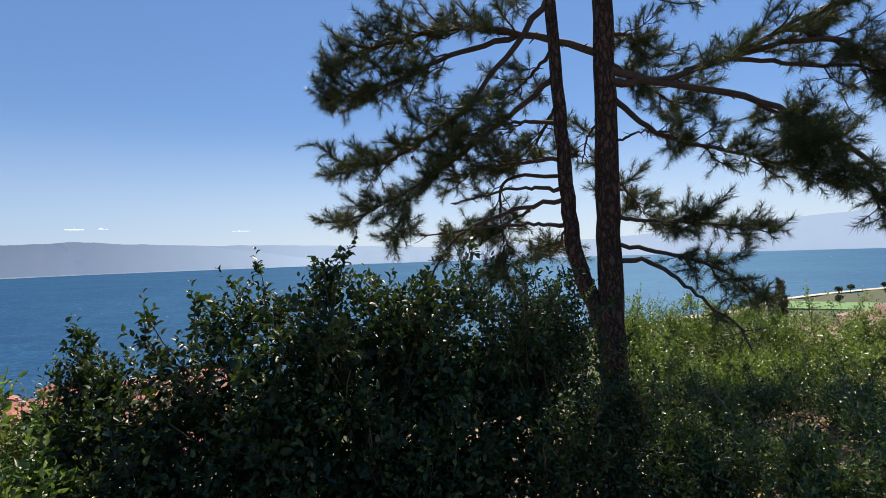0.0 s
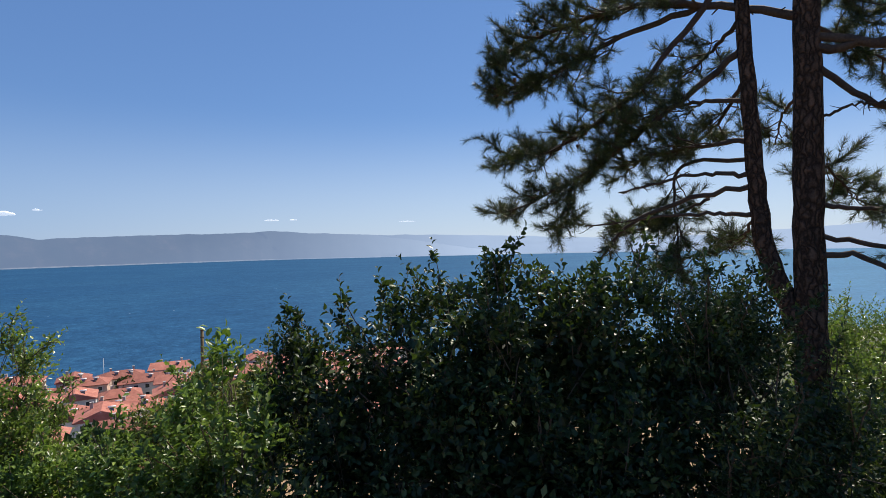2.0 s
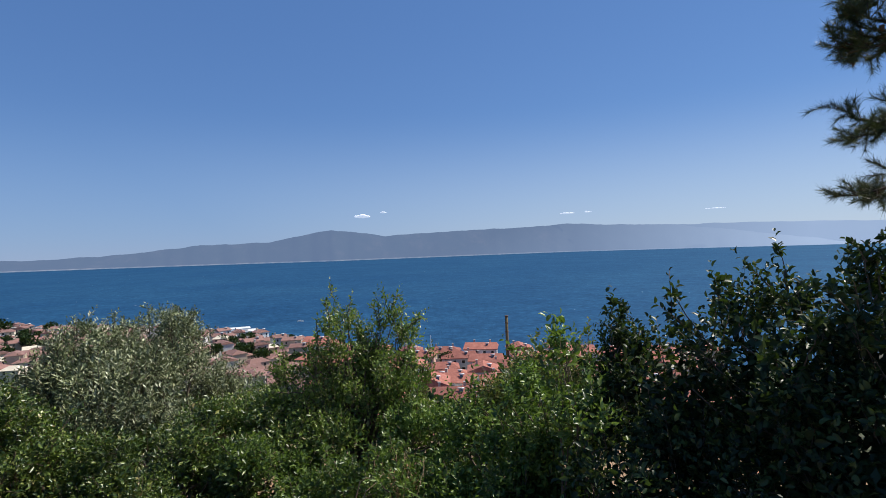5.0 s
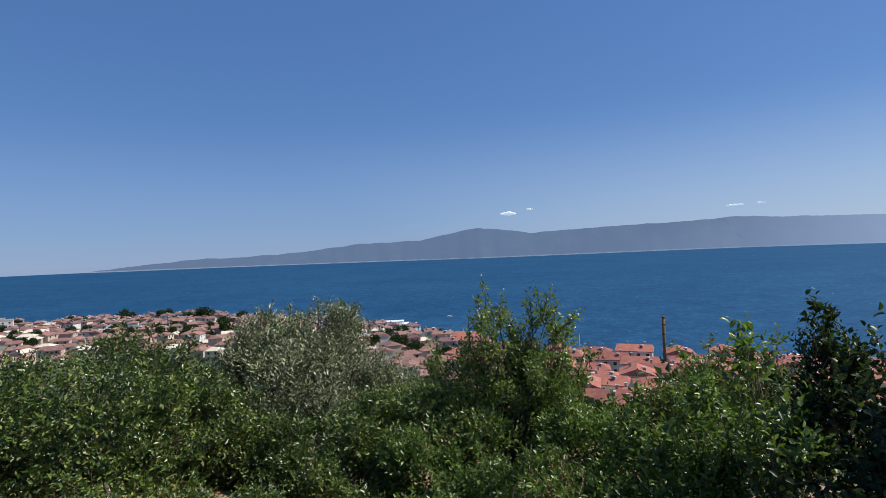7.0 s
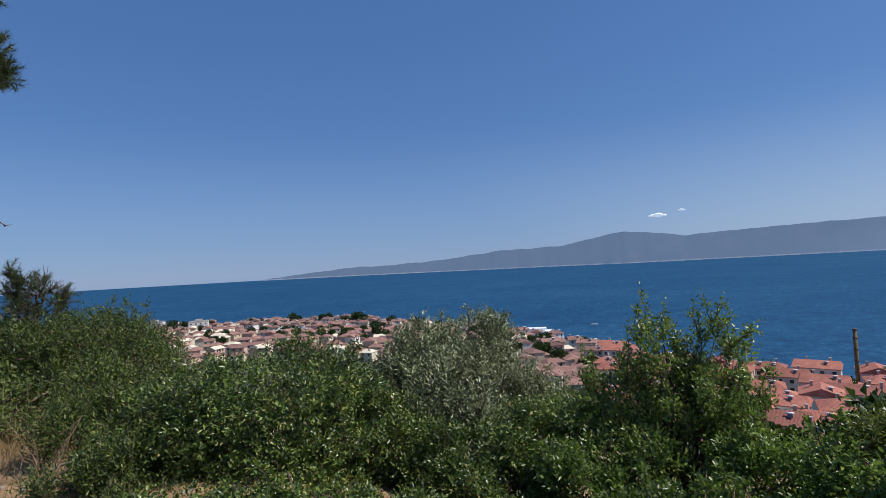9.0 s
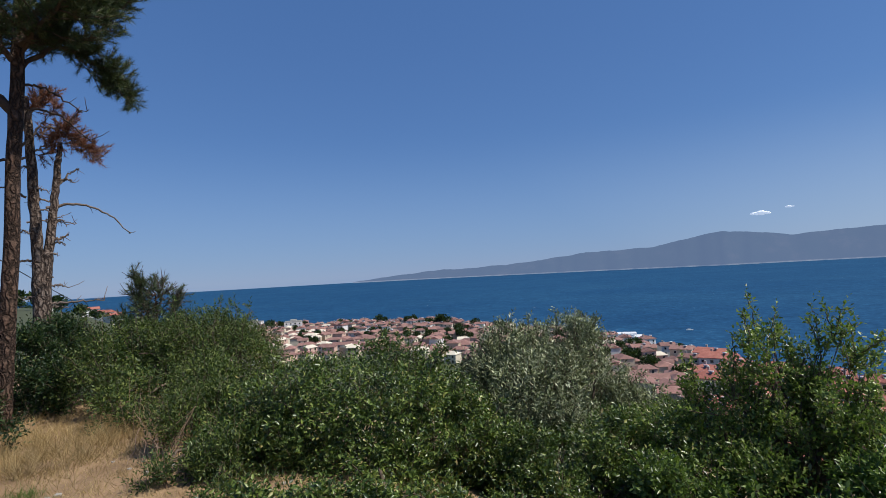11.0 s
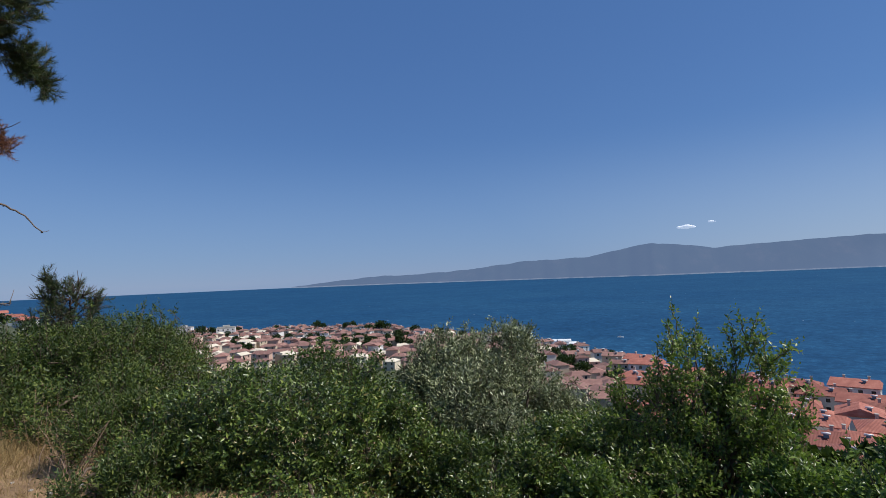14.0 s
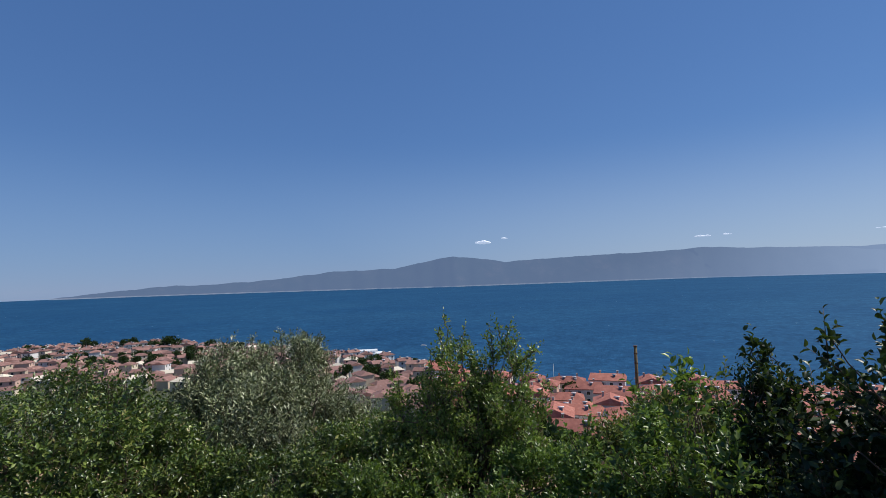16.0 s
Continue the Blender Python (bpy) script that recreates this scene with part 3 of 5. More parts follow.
# ---- pines ----
class Pine:
    """A pine at a root; 'across' points to the right as seen from the path, 'depth' away from it. Heights are world z."""

    def __init__(self, name, x, y, bearing, label, seed, needle=NEEDLE, bark=BARK, size=1.0):
        self.size = size
        self.top = empty(name, Matrix.Identity(4), label, "tree")
        self.rng = np.random.default_rng(seed)
        self.o = np.array([x, y, 0.0])
        b = radians(bearing)
        self.across, self.depth = np.array([math.cos(b), math.sin(b), 0]), np.array([-math.sin(b), math.cos(b), 0])
        self.needle, self.bark = needle, bark
        self.limb_bark = LIMB_BARK if bark is BARK else LIMB_PALE
        self.tufts, self.cones = [], []

    def at(self, a, z, d=0.0):
        return self.o + self.across * a + self.depth * d + np.array([0, 0, z])

    def trunk(self, ctrl, r0, r1, label=""):
        pts = curve_pts([self.at(*c) for c in ctrl], 40, self.rng, 0.006)
        V, F = tube_arrays(pts, np.linspace(r0, r1, 40), 16, 0.035, self.rng)
        child("trunk", tri_mesh("trunk", V, F, self.bark), self.top, label)

    def limb(self, ctrl, r, leafy=0.4, twigs=14, reach=0.55, droop=0.0, tuft=1.0):
        """One limb through control points (across, z, depth); twigs with needle tufts from the fraction leafy outwards."""
        rng = self.rng
        n = 22
        pts = curve_pts([self.at(*c) for c in ctrl], n, rng, 0.011)
        wood = [tube_arrays(pts, np.linspace(r, r * 0.3, n), 7, 0.05, rng)]
        tang = unit(np.gradient(pts, axis=0))
        for k in range(int(rng.integers(3, 7))):                      # broken stubs
            i = int(rng.integers(2, n - 2))
            d = unit(rng.normal(size=3))
            wood.append(tube_arrays(np.array([pts[i], pts[i] + d * rng.uniform(0.05, 0.14)]), [r * 0.25, r * 0.12], 4))
        for k in range(twigs):
            f = leafy + (1 - leafy) * (k + rng.uniform(0, 1)) / twigs
            i = min(n - 1, int(f * (n - 1)))
            sidew = unit(np.cross(tang[i], [0, 0, 1.0])) * (1 if k % 2 else -1)
            d = unit(tang[i] * 0.75 + sidew * rng.uniform(0.25, 1.1) + np.array([0, 0, rng.uniform(-0.45, 0.6) - droop]))
            l = 1.3 * reach * rng.uniform(0.35, 1.1) * (1.15 - 0.5 * f)
            q = curve_pts([pts[i], pts[i] + d * l * 0.5 - np.array([0, 0, 0.06 * l]), pts[i] + d * l + np.array([0, 0, 0.08 * l])], 7, rng, 0.012)
            wood.append(tube_arrays(q, np.linspace(r * 0.32, 0.006, 7), 4))
            ends = [(q[-1], unit(q[-1] - q[-2]))]
            for m in range(int(rng.integers(8, 14)) if tuft > 0 else 1):
                j = int(rng.integers(2, 7))
                e = unit(unit(q[-1] - q[0]) * 0.55 + rng.normal(size=3) * 0.55 + np.array([0, 0, 0.25 - 0.4 * droop]))
                s = rng.uniform(0.07, 0.26) * self.size
                wood.append(tube_arrays(np.array([q[j], q[j] + e * s * 0.6, q[j] + e * s + np.array([0, 0, 0.02])]), [0.006, 0.005, 0.004], 3))
                ends.append((q[j] + e * s, e))
            for p, e in ends:
                if rng.random() < tuft:
                    self.tufts.append((p, e))
            if rng.random() < 0.18 and tuft > 0:
                self.cones.append(q[4] - np.array([0, 0, 0.05]))
        child("limb", tri_mesh("limb", *pack(wood), self.limb_bark), self.top)

    def finish(self, needles=76, length=0.115, width=0.0046):
        rng = self.rng
        if self.tufts:
            P = np.array([t[0] for t in self.tufts])
            E = np.array([t[1] for t in self.tufts])
            P, E = np.repeat(P, needles, 0), np.repeat(E, needles, 0)
            back = rng.uniform(-0.15, 0.01, len(P))[:, None]
            side = unit(np.cross(E, unit(rng.normal(size=E.shape))))
            open_ = rng.uniform(0.45, 2.1, len(P))[:, None] * np.where(back < -0.03, 1.0, 0.6)
            D = unit(E + side * open_ + np.array([0, 0, 0.12]))
            L = length * rng.uniform(0.7, 1.15, len(P))
            child("needles", tri_mesh("needles", *blade_arrays(P + E * back, D, L, np.full(len(P), width), rng), self.needle), self.top, kind="stuff")
        for c in self.cones[:14]:
            V, F = tube_arrays(np.array([c, c - [0, 0, 0.012], c - [0, 0, 0.035], c - [0, 0, 0.06]]), [0.008, 0.021, 0.019, 0.004], 8, 0.12, rng)
            child("cone", tri_mesh("cone", V, F, CONE), self.top, "small brown open cone")


def build_pine_near():
    t = Pine("pine_tree", 2.1, 6.55, -16, "tall twin-trunked pine with drooping dark green limbs", 11)
    t.trunk(((0.02, height(2.1, 6.55) - 0.3), (0.0, 0.9), (0.0, 2.6), (0.03, 5.0), (0.05, 7.0), (0.1, 9.5)), 0.185, 0.08)
    t.trunk(((-0.02, 0.75), (-0.2, 1.35), (-0.42, 2.05), (-0.5, 3.2), (-0.6, 5.0), (-0.7, 6.8), (-0.75, 8.4)), 0.125, 0.05, "slimmer second trunk forking near the base")
    L, R = -0.52, 0.02
    # towards the sea on the near side
    t.limb(((R, 4.45), (-0.7, 4.75), (-1.6, 4.95, -0.2), (-2.5, 4.85, -0.4), (-3.4, 4.65, -0.5)), 0.055, 0.36, 34, 0.75)
    t.limb(((-1.0, 4.85), (-2.0, 4.55, -0.3), (-2.8, 4.25, -0.4), (-3.5, 4.1, -0.5)), 0.04, 0.3, 28, 0.6)
    t.limb(((-0.62, 5.3), (-1.2, 4.5, -0.1), (-1.9, 3.75, -0.3), (-2.7, 3.32, -0.4), (-3.4, 3.27, -0.5)), 0.045, 0.35, 28, 0.6)
    t.limb(((L, 4.3), (-1.1, 3.9, 0.1), (-1.8, 3.4), (-2.5, 2.9, -0.3), (-3.4, 2.48, -0.4)), 0.045, 0.42, 26, 0.6, 0.1)
    t.limb(((-2.45, 2.9, -0.3), (-2.6, 2.6, -0.3), (-2.7, 2.3, -0.3)), 0.015, 0.3, 6, 0.35, 0.3)
    t.limb(((L, 3.65), (-1.2, 3.72), (-1.9, 3.65, 0.2)), 0.032, 0.35, 12, 0.55)
    t.limb(((L, 3.2), (-1.2, 3.2, 0.1), (-2.0, 3.1, 0.2)), 0.034, 0.3, 14, 0.55)
    t.limb(((L, 2.82), (-1.15, 2.84, -0.1), (-1.95, 2.7, -0.2)), 0.03, 0.8, 2, 0.2, tuft=0.0)
    t.limb(((L, 2.68), (-1.2, 2.58, 0.1), (-1.9, 2.3, 0.1), (-2.25, 1.9, 0.1), (-2.5, 1.4, 0.1)), 0.034, 0.55, 5, 0.3, 0.2, tuft=0.3)
    t.limb(((L, 2.36), (-1.1, 2.38, -0.2), (-2.35, 2.3, -0.3)), 0.03, 0.85, 2, 0.18, tuft=0.0)
    t.limb(((-0.5, 3.0, 0.1), (-1.35, 3.0, 0.4), (-1.38, 2.2, 0.5), (-1.4, 1.8, 0.5)), 0.028, 0.35, 16, 0.6, 0.2)
    t.limb(((-1.0, 2.6, 0.4), (-1.6, 2.35, 0.5), (-2.2, 2.15, 0.5)), 0.022, 0.2, 12, 0.45)
    t.limb(((L, 2.3), (-0.65, 2.1, 0.5), (-0.85, 1.95, 0.9)), 0.02, 0.3, 8, 0.4)
    t.limb(((-0.6, 4.6), (-1.0, 4.4, 0.5), (-1.5, 4.2, 0.9)), 0.03, 0.3, 12, 0.55)
    t.limb(((-0.5, 4.0), (-0.9, 3.6, 0.7), (-1.3, 3.4, 1.2)), 0.03, 0.3, 10, 0.5)
    # landward side
    t.limb(((R, 4.1), (0.8, 4.05, -0.1), (1.9, 4.35, -0.3), (3.0, 4.7, -0.5)), 0.05, 0.35, 20, 0.7)
    t.limb(((R, 4.25), (0.8, 3.95, -0.1), (1.55, 3.65, -0.3), (2.1, 3.15, -0.5), (2.55, 2.4, -0.7), (2.85, 1.9, -0.8)), 0.05, 0.5, 20, 0.6, 0.25)
    t.limb(((R, 4.0), (0.6, 3.45, 0.1), (1.4, 3.15, 0.1), (2.4, 2.75, 0.0)), 0.04, 0.3, 18, 0.55, 0.1)
    t.limb(((0.9, 4.1, -0.1), (2.1, 4.2, -0.4), (2.6, 3.9, -0.5), (3.0, 3.4, -0.6), (3.3, 2.8, -0.7)), 0.035, 0.4, 12, 0.55, 0.2)
    t.limb(((1.6, 4.25, -0.2), (2.4, 4.6, -0.2), (3.3, 4.55, -0.3), (4.1, 4.1, -0.4)), 0.03, 0.25, 14, 0.5, 0.1)
    t.limb(((R, 3.3), (0.4, 3.45), (0.8, 3.4, 0.1)), 0.02, 0.6, 3, 0.25, tuft=0.4)
    t.limb(((R, 2.42), (0.7, 2.35), (1.55, 2.25, -0.1)), 0.03, 0.3, 14, 0.5, 0.1)
    t.limb(((R, 2.1), (0.7, 1.95, -0.2), (1.2, 1.75, -0.3), (1.5, 1.5, -0.4)), 0.03, 0.3, 9, 0.38, 0.2)
    t.limb(((R, 1.9), (0.5, 1.85, -0.2), (0.9, 1.5, -0.4), (1.35, 1.1, -0.5)), 0.036, 0.75, 3, 0.25, 0.3, tuft=0.3)
    t.limb(((R, 3.0), (0.25, 2.8, 0.5), (0.5, 2.5, 0.9)), 0.024, 0.3, 10, 0.45)
    t.limb(((R, 4.7), (0.4, 4.75, 0.4), (0.6, 4.5, 0.8)), 0.03, 0.2, 14, 0.5)
    t.limb(((R, 5.2), (1.0, 5.1, -0.2), (2.0, 5.5, -0.3)), 0.045, 0.25, 12, 0.6)
    t.limb(((1.3, 4.2, -0.1), (2.0, 4.0, -0.2), (2.6, 3.85, -0.3), (3.1, 3.6, -0.4)), 0.03, 0.3, 9, 0.45)
    t.limb(((1.6, 3.6, -0.3), (2.1, 3.4, 0.1), (2.5, 3.2, 0.3)), 0.025, 0.15, 9, 0.5)
    t.limb(((R, 4.4), (0.5, 4.2, 0.6), (1.1, 3.9, 1.0)), 0.03, 0.3, 14, 0.55)
    t.limb(((R, 3.7), (-0.2, 3.6, 0.7), (-0.3, 3.3, 1.2)), 0.025, 0.4, 8, 0.45)
    t.limb(((1.5, 3.68, -0.3), (1.95, 3.35, -0.2), (2.15, 2.95, -0.2)), 0.024, 0.15, 16, 0.45, 0.1)
    t.limb(((2.1, 3.2, -0.5), (2.6, 2.75, -0.6), (3.1, 2.25, -0.7), (3.45, 1.8, -0.8)), 0.03, 0.25, 16, 0.5, 0.25)
    t.limb(((2.0, 4.35, -0.3), (2.5, 4.1, -0.2), (2.9, 3.7, -0.2)), 0.026, 0.2, 9, 0.5)
    # crown above
    for k in range(12):
        a, z = k * 2.4, 5.4 + k * 0.36
        s = 2.0 - 0.11 * k
        t.limb(((0.03, z), (s * 0.5 * math.cos(a), z + 0.15, s * 0.5 * math.sin(a)), (s * math.cos(a), z + 0.25, s * math.sin(a))), 0.04, 0.35, 12, 0.65)
    t.finish()


def build_pine_left():
    t = Pine("pine_tree", -7.05, -5.5, 127, "tall pine with bare reddish trunk and high green crown", 12)
    t.trunk(((-0.02, 0.1), (-0.03, 0.8), (0.05, 2.2), (0.12, 4.0), (0.2, 5.6), (0.25, 7.5)), 0.098, 0.065)
    t.limb(((0.15, 4.9), (0.6, 5.35, 0.1), (1.0, 5.2, 0.1), (1.35, 4.85, 0.0)), 0.035, 0.3, 26, 0.5)
    t.limb(((0.15, 5.1), (0.6, 5.6, -0.2), (1.05, 5.7, -0.3)), 0.04, 0.15, 30, 0.6)
    t.limb(((0.15, 5.0), (-0.3, 5.4, -0.3), (-0.9, 5.5, -0.5)), 0.04, 0.1, 28, 0.6)
    t.limb(((0.17, 5.2), (0.5, 5.5, -0.6), (0.7, 5.7, -1.1)), 0.035, 0.1, 26, 0.6)
    t.limb(((0.17, 5.2), (0.2, 5.6, 0.6), (0.5, 5.8, 1.1)), 0.035, 0.1, 24, 0.6)
    t.limb(((0.17, 5.5), (0.6, 6.0, 0.2), (1.3, 6.3, 0.4)), 0.035, 0.1, 26, 0.6)
    t.limb(((0.15, 5.5), (-0.4, 6.1, 0.3), (-1.2, 6.3, 0.4)), 0.035, 0.1, 26, 0.6)
    t.limb(((0.12, 4.75), (0.5, 4.7), (0.85, 4.5, 0.1)), 0.02, 0.9, 2, 0.2, tuft=0.0)
    t.limb(((0.12, 4.45), (0.55, 4.4), (0.95, 4.1, 0.1)), 0.02, 0.85, 2, 0.2, tuft=0.0)
    t.limb(((0.12, 4.35), (-0.25, 4.75), (-0.8, 4.85, -0.1)), 0.06, 0.6, 4, 0.4, tuft=0.5)
    t.limb(((0.1, 3.75), (-0.3, 3.7), (-0.7, 3.5, -0.1)), 0.02, 0.4, 8, 0.35)
    for k in range(8):
        a, z = k * 2.4, 6.2 + k * 0.25
        t.limb(((0.22, z), (0.22 + 0.6 * math.cos(a), z + 0.2, 0.6 * math.sin(a)), (0.22 + 1.3 * math.cos(a), z + 0.35, 1.3 * math.sin(a))), 0.035, 0.25, 18, 0.6)
    t.finish(56, 0.10, 0.006)


def build_pine_dead():
    t = Pine("dead_pine_tree", -8.95, -6.4, 124.5, "dead pine with two pale trunks and rust-brown needles", 13, NEEDLE_DRY, BARK_PALE)
    t.trunk(((0.02, 0.0), (0.0, 1.6), (-0.03, 3.0), (-0.08, 4.3), (-0.14, 5.2)), 0.11, 0.05)
    t.trunk(((0.06, 0.6), (0.06, 1.9), (0.15, 3.0), (0.25, 4.0), (0.3, 4.5)), 0.095, 0.035, "weathered second trunk with peeling bark")
    t.limb(((0.1, 3.44), (0.5, 3.52), (0.92, 3.36), (1.26, 3.04)), 0.026, 0.95, 1, 0.1, tuft=0.0)
    t.limb(((0.1, 3.22), (0.28, 3.25), (0.46, 3.18)), 0.02, 0.9, 1, 0.1, tuft=0.0)
    t.limb(((0.1, 1.9), (0.5, 1.92), (0.85, 1.95)), 0.022, 0.8, 3, 0.15, tuft=0.0)
    t.limb(((0.25, 3.8), (0.4, 4.0), (0.55, 4.1)), 0.02, 0.8, 2, 0.12, tuft=0.0)
    t.limb(((0.1, 2.9), (0.28, 2.95), (0.35, 3.0)), 0.03, 0.9, 1, 0.05, tuft=0.0)
    t.limb(((-0.2, 4.4), (0.1, 4.75), (0.5, 4.55), (0.68, 4.4)), 0.022, 0.2, 12, 0.35)
    t.limb(((-0.2, 4.6), (-0.1, 4.95), (0.1, 5.2)), 0.02, 0.3, 8, 0.35)
    t.limb(((-0.2, 4.2), (0.1, 4.45), (0.35, 4.7)), 0.02, 0.2, 10, 0.35)
    t.limb(((-0.15, 3.6), (-0.5, 3.75), (-0.95, 3.7)), 0.02, 0.5, 8, 0.3)
    t.limb(((-0.1, 2.6), (-0.3, 2.6), (-0.4, 2.65)), 0.02, 0.9, 1, 0.1, tuft=0.0)
    t.limb(((-0.15, 3.2), (0.15, 3.25), (0.3, 3.3)), 0.015, 0.9, 1, 0.1, tuft=0.0)
    for k in range(16):                                           # snapped-off branch stubs up both trunks
        z, side, lean = 1.5 + 0.17 * k, (1 if k % 3 else -1), -0.05 * (k % 2)
        a = 0.0 - 0.03 * max(0.0, z - 1.6) if k % 2 else 0.05 + 0.09 * max(0.0, z - 1.9)
        reach = 0.16 + 0.13 * ((k * 7) % 5) / 4
        t.limb(((a, z, lean), (a + side * reach * 0.6, z + 0.03, lean), (a + side * reach, z - 0.01, lean)), 0.018, 0.9, 1, 0.08, tuft=0.0)
    t.finish(44, 0.085, 0.006)


def build_pine_sapling(x, y, top_z, spread, seed, bearing):
    reach = 0.45 * spread
    t = Pine("pine_sapling", x, y, bearing, "young bushy green pine rising out of the scrub", seed, size=min(1.0, spread * 1.6))
    z0 = height(x, y)
    t.trunk(((0, z0 - 0.1), (0.02, (z0 + top_z) / 2), (0, top_z - 0.1)), 0.05, 0.012)
    for k in range(13):
        a, f = k * 2.4, 0.35 + 0.62 * k / 13
        z, s = z0 + (top_z - z0) * f, spread * (1.15 - 0.8 * f)
        t.limb(((0, z), (s * 0.6 * math.cos(a), z + 0.08, s * 0.6 * math.sin(a)), (s * math.cos(a), z + 0.25, s * math.sin(a))), 0.014, 0.35, 6, reach, tuft=0.5)
    t.finish(44 if spread > 0.3 else 16, 0.095 if spread > 0.3 else 0.06, 0.006)


build_pine_near()
build_pine_left()
build_pine_dead()
build_pine_sapling(-10.3, -5.3, 2.08, 0.64, 21, 117)
build_pine_sapling(6.2, 9.7, 1.3, 0.1, 22, -33)

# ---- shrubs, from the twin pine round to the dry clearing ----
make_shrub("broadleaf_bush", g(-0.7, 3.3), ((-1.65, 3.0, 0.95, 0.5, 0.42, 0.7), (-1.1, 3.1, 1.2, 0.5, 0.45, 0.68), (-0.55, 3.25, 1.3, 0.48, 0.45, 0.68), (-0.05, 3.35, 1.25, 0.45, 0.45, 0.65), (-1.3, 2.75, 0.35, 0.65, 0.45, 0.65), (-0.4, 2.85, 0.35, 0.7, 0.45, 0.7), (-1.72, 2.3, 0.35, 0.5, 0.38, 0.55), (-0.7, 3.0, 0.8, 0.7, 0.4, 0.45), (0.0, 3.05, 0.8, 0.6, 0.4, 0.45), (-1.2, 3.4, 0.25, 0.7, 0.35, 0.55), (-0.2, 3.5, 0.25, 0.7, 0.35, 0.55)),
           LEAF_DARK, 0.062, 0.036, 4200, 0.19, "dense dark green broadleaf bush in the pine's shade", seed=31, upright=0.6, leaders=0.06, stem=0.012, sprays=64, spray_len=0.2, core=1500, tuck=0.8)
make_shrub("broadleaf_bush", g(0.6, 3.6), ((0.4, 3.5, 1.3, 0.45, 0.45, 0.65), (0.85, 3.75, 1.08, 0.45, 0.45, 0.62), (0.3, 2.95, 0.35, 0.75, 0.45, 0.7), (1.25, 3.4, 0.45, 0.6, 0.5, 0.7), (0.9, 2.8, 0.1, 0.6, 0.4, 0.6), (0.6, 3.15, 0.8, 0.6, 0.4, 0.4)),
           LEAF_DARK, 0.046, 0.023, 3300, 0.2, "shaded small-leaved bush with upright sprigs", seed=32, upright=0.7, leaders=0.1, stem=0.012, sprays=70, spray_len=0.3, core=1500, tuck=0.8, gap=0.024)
make_shrub("scrub_bush", g(4.6, 7.4), ((3.2, 8.0, 0.25, 0.9, 0.8, 0.75), (4.5, 8.0, 0.25, 1.0, 0.8, 0.75), (5.8, 7.7, 0.22, 1.1, 0.8, 0.75), (7.2, 7.2, 0.24, 1.1, 0.9, 0.75), (3.6, 6.2, 0.0, 1.0, 0.7, 0.75), (5.2, 5.9, 0.05, 1.0, 0.7, 0.75), (2.5, 6.6, 0.2, 0.6, 0.6, 0.6)),
           LEAF_SUNNY, 0.06, 0.027, 6500, 0.32, "sunlit light green scrub with fine brownish twigs", seed=33, upright=1.0, stem=0.011, sprays=60, spray_len=0.3, core=1500, heads=20)
make_shrub("scrub_bush", g(2.3, 3.6), ((1.9, 3.5, 0.3, 0.6, 0.5, 0.6), (2.6, 3.4, 0.3, 0.7, 0.5, 0.6), (3.3, 3.2, 0.35, 0.6, 0.5, 0.6), (1.9, 2.7, 0.1, 0.7, 0.4, 0.5), (3.0, 4.4, 0.2, 0.8, 0.6, 0.65), (4.2, 4.1, 0.25, 0.8, 0.6, 0.65), (2.1, 4.6, 0.3, 0.6, 0.5, 0.6), (3.6, 5.1, 0.15, 0.8, 0.6, 0.7), (2.9, 2.8, 0.15, 0.6, 0.4, 0.5), (1.75, 3.1, 0.32, 0.5, 0.4, 0.45), (2.2, 2.55, 0.3, 0.45, 0.35, 0.35)),
           LEAF_GLOSSY, 0.055, 0.024, 7600, 0.2, "glossy green undergrowth below the sunny scrub", seed=34, upright=0.6, stem=0.011, sprays=40, spray_len=0.25)
make_shrub("sapling", g(-2.05, 2.45), ((-2.05, 2.45, 1.3, 0.16, 0.16, 0.30), (-1.95, 2.5, 0.95, 0.2, 0.2, 0.3)), LEAF_FRESH, 0.07, 0.034, 50, 0.3,
           "slender sapling with fresh bright green leaves", "sapling", seed=35, core=0, upright=1.2, stems=2, stem=0.008, inner=0.2)
make_shrub("sapling", g(-1.98, 2.98), ((-1.98, 2.98, 1.15, 0.16, 0.16, 0.42),), LEAF_DARK, 0.04, 0.02, 140, 0.3,
           "thin upright small-leaved sapling", "sapling", seed=36, core=0, upright=1.2, stems=3, stem=0.008, inner=0.2)
make_shrub("broadleaf_bush", g(-2.6, 2.8), ((-2.4, 2.9, 0.55, 0.55, 0.5, 0.55), (-2.9, 2.7, 0.25, 0.55, 0.5, 0.55), (-2.1, 2.4, 0.1, 0.6, 0.5, 0.6), (-2.7, 2.1, -0.1, 0.55, 0.5, 0.6)), LEAF_FRESH, 0.058, 0.028, 2600, 0.18,
           "bright green broadleaf bush in full sun", seed=37, upright=0.4, spread=1.0, gap=0.024, sprays=24, spray_len=0.25)
make_shrub("scrub_bush", g(-3.5, 3.6), ((-3.4, 3.6, 0.4, 0.6, 0.5, 0.6), (-2.9, 3.9, 0.4, 0.5, 0.5, 0.6), (-3.5, 3.0, -0.1, 0.6, 0.5, 0.5)), LEAF_SCRUB, 0.055, 0.028, 2900, 0.19,
           "olive-green scrub with yellowing leaf tips", seed=38, sprays=20, spray_len=0.3)
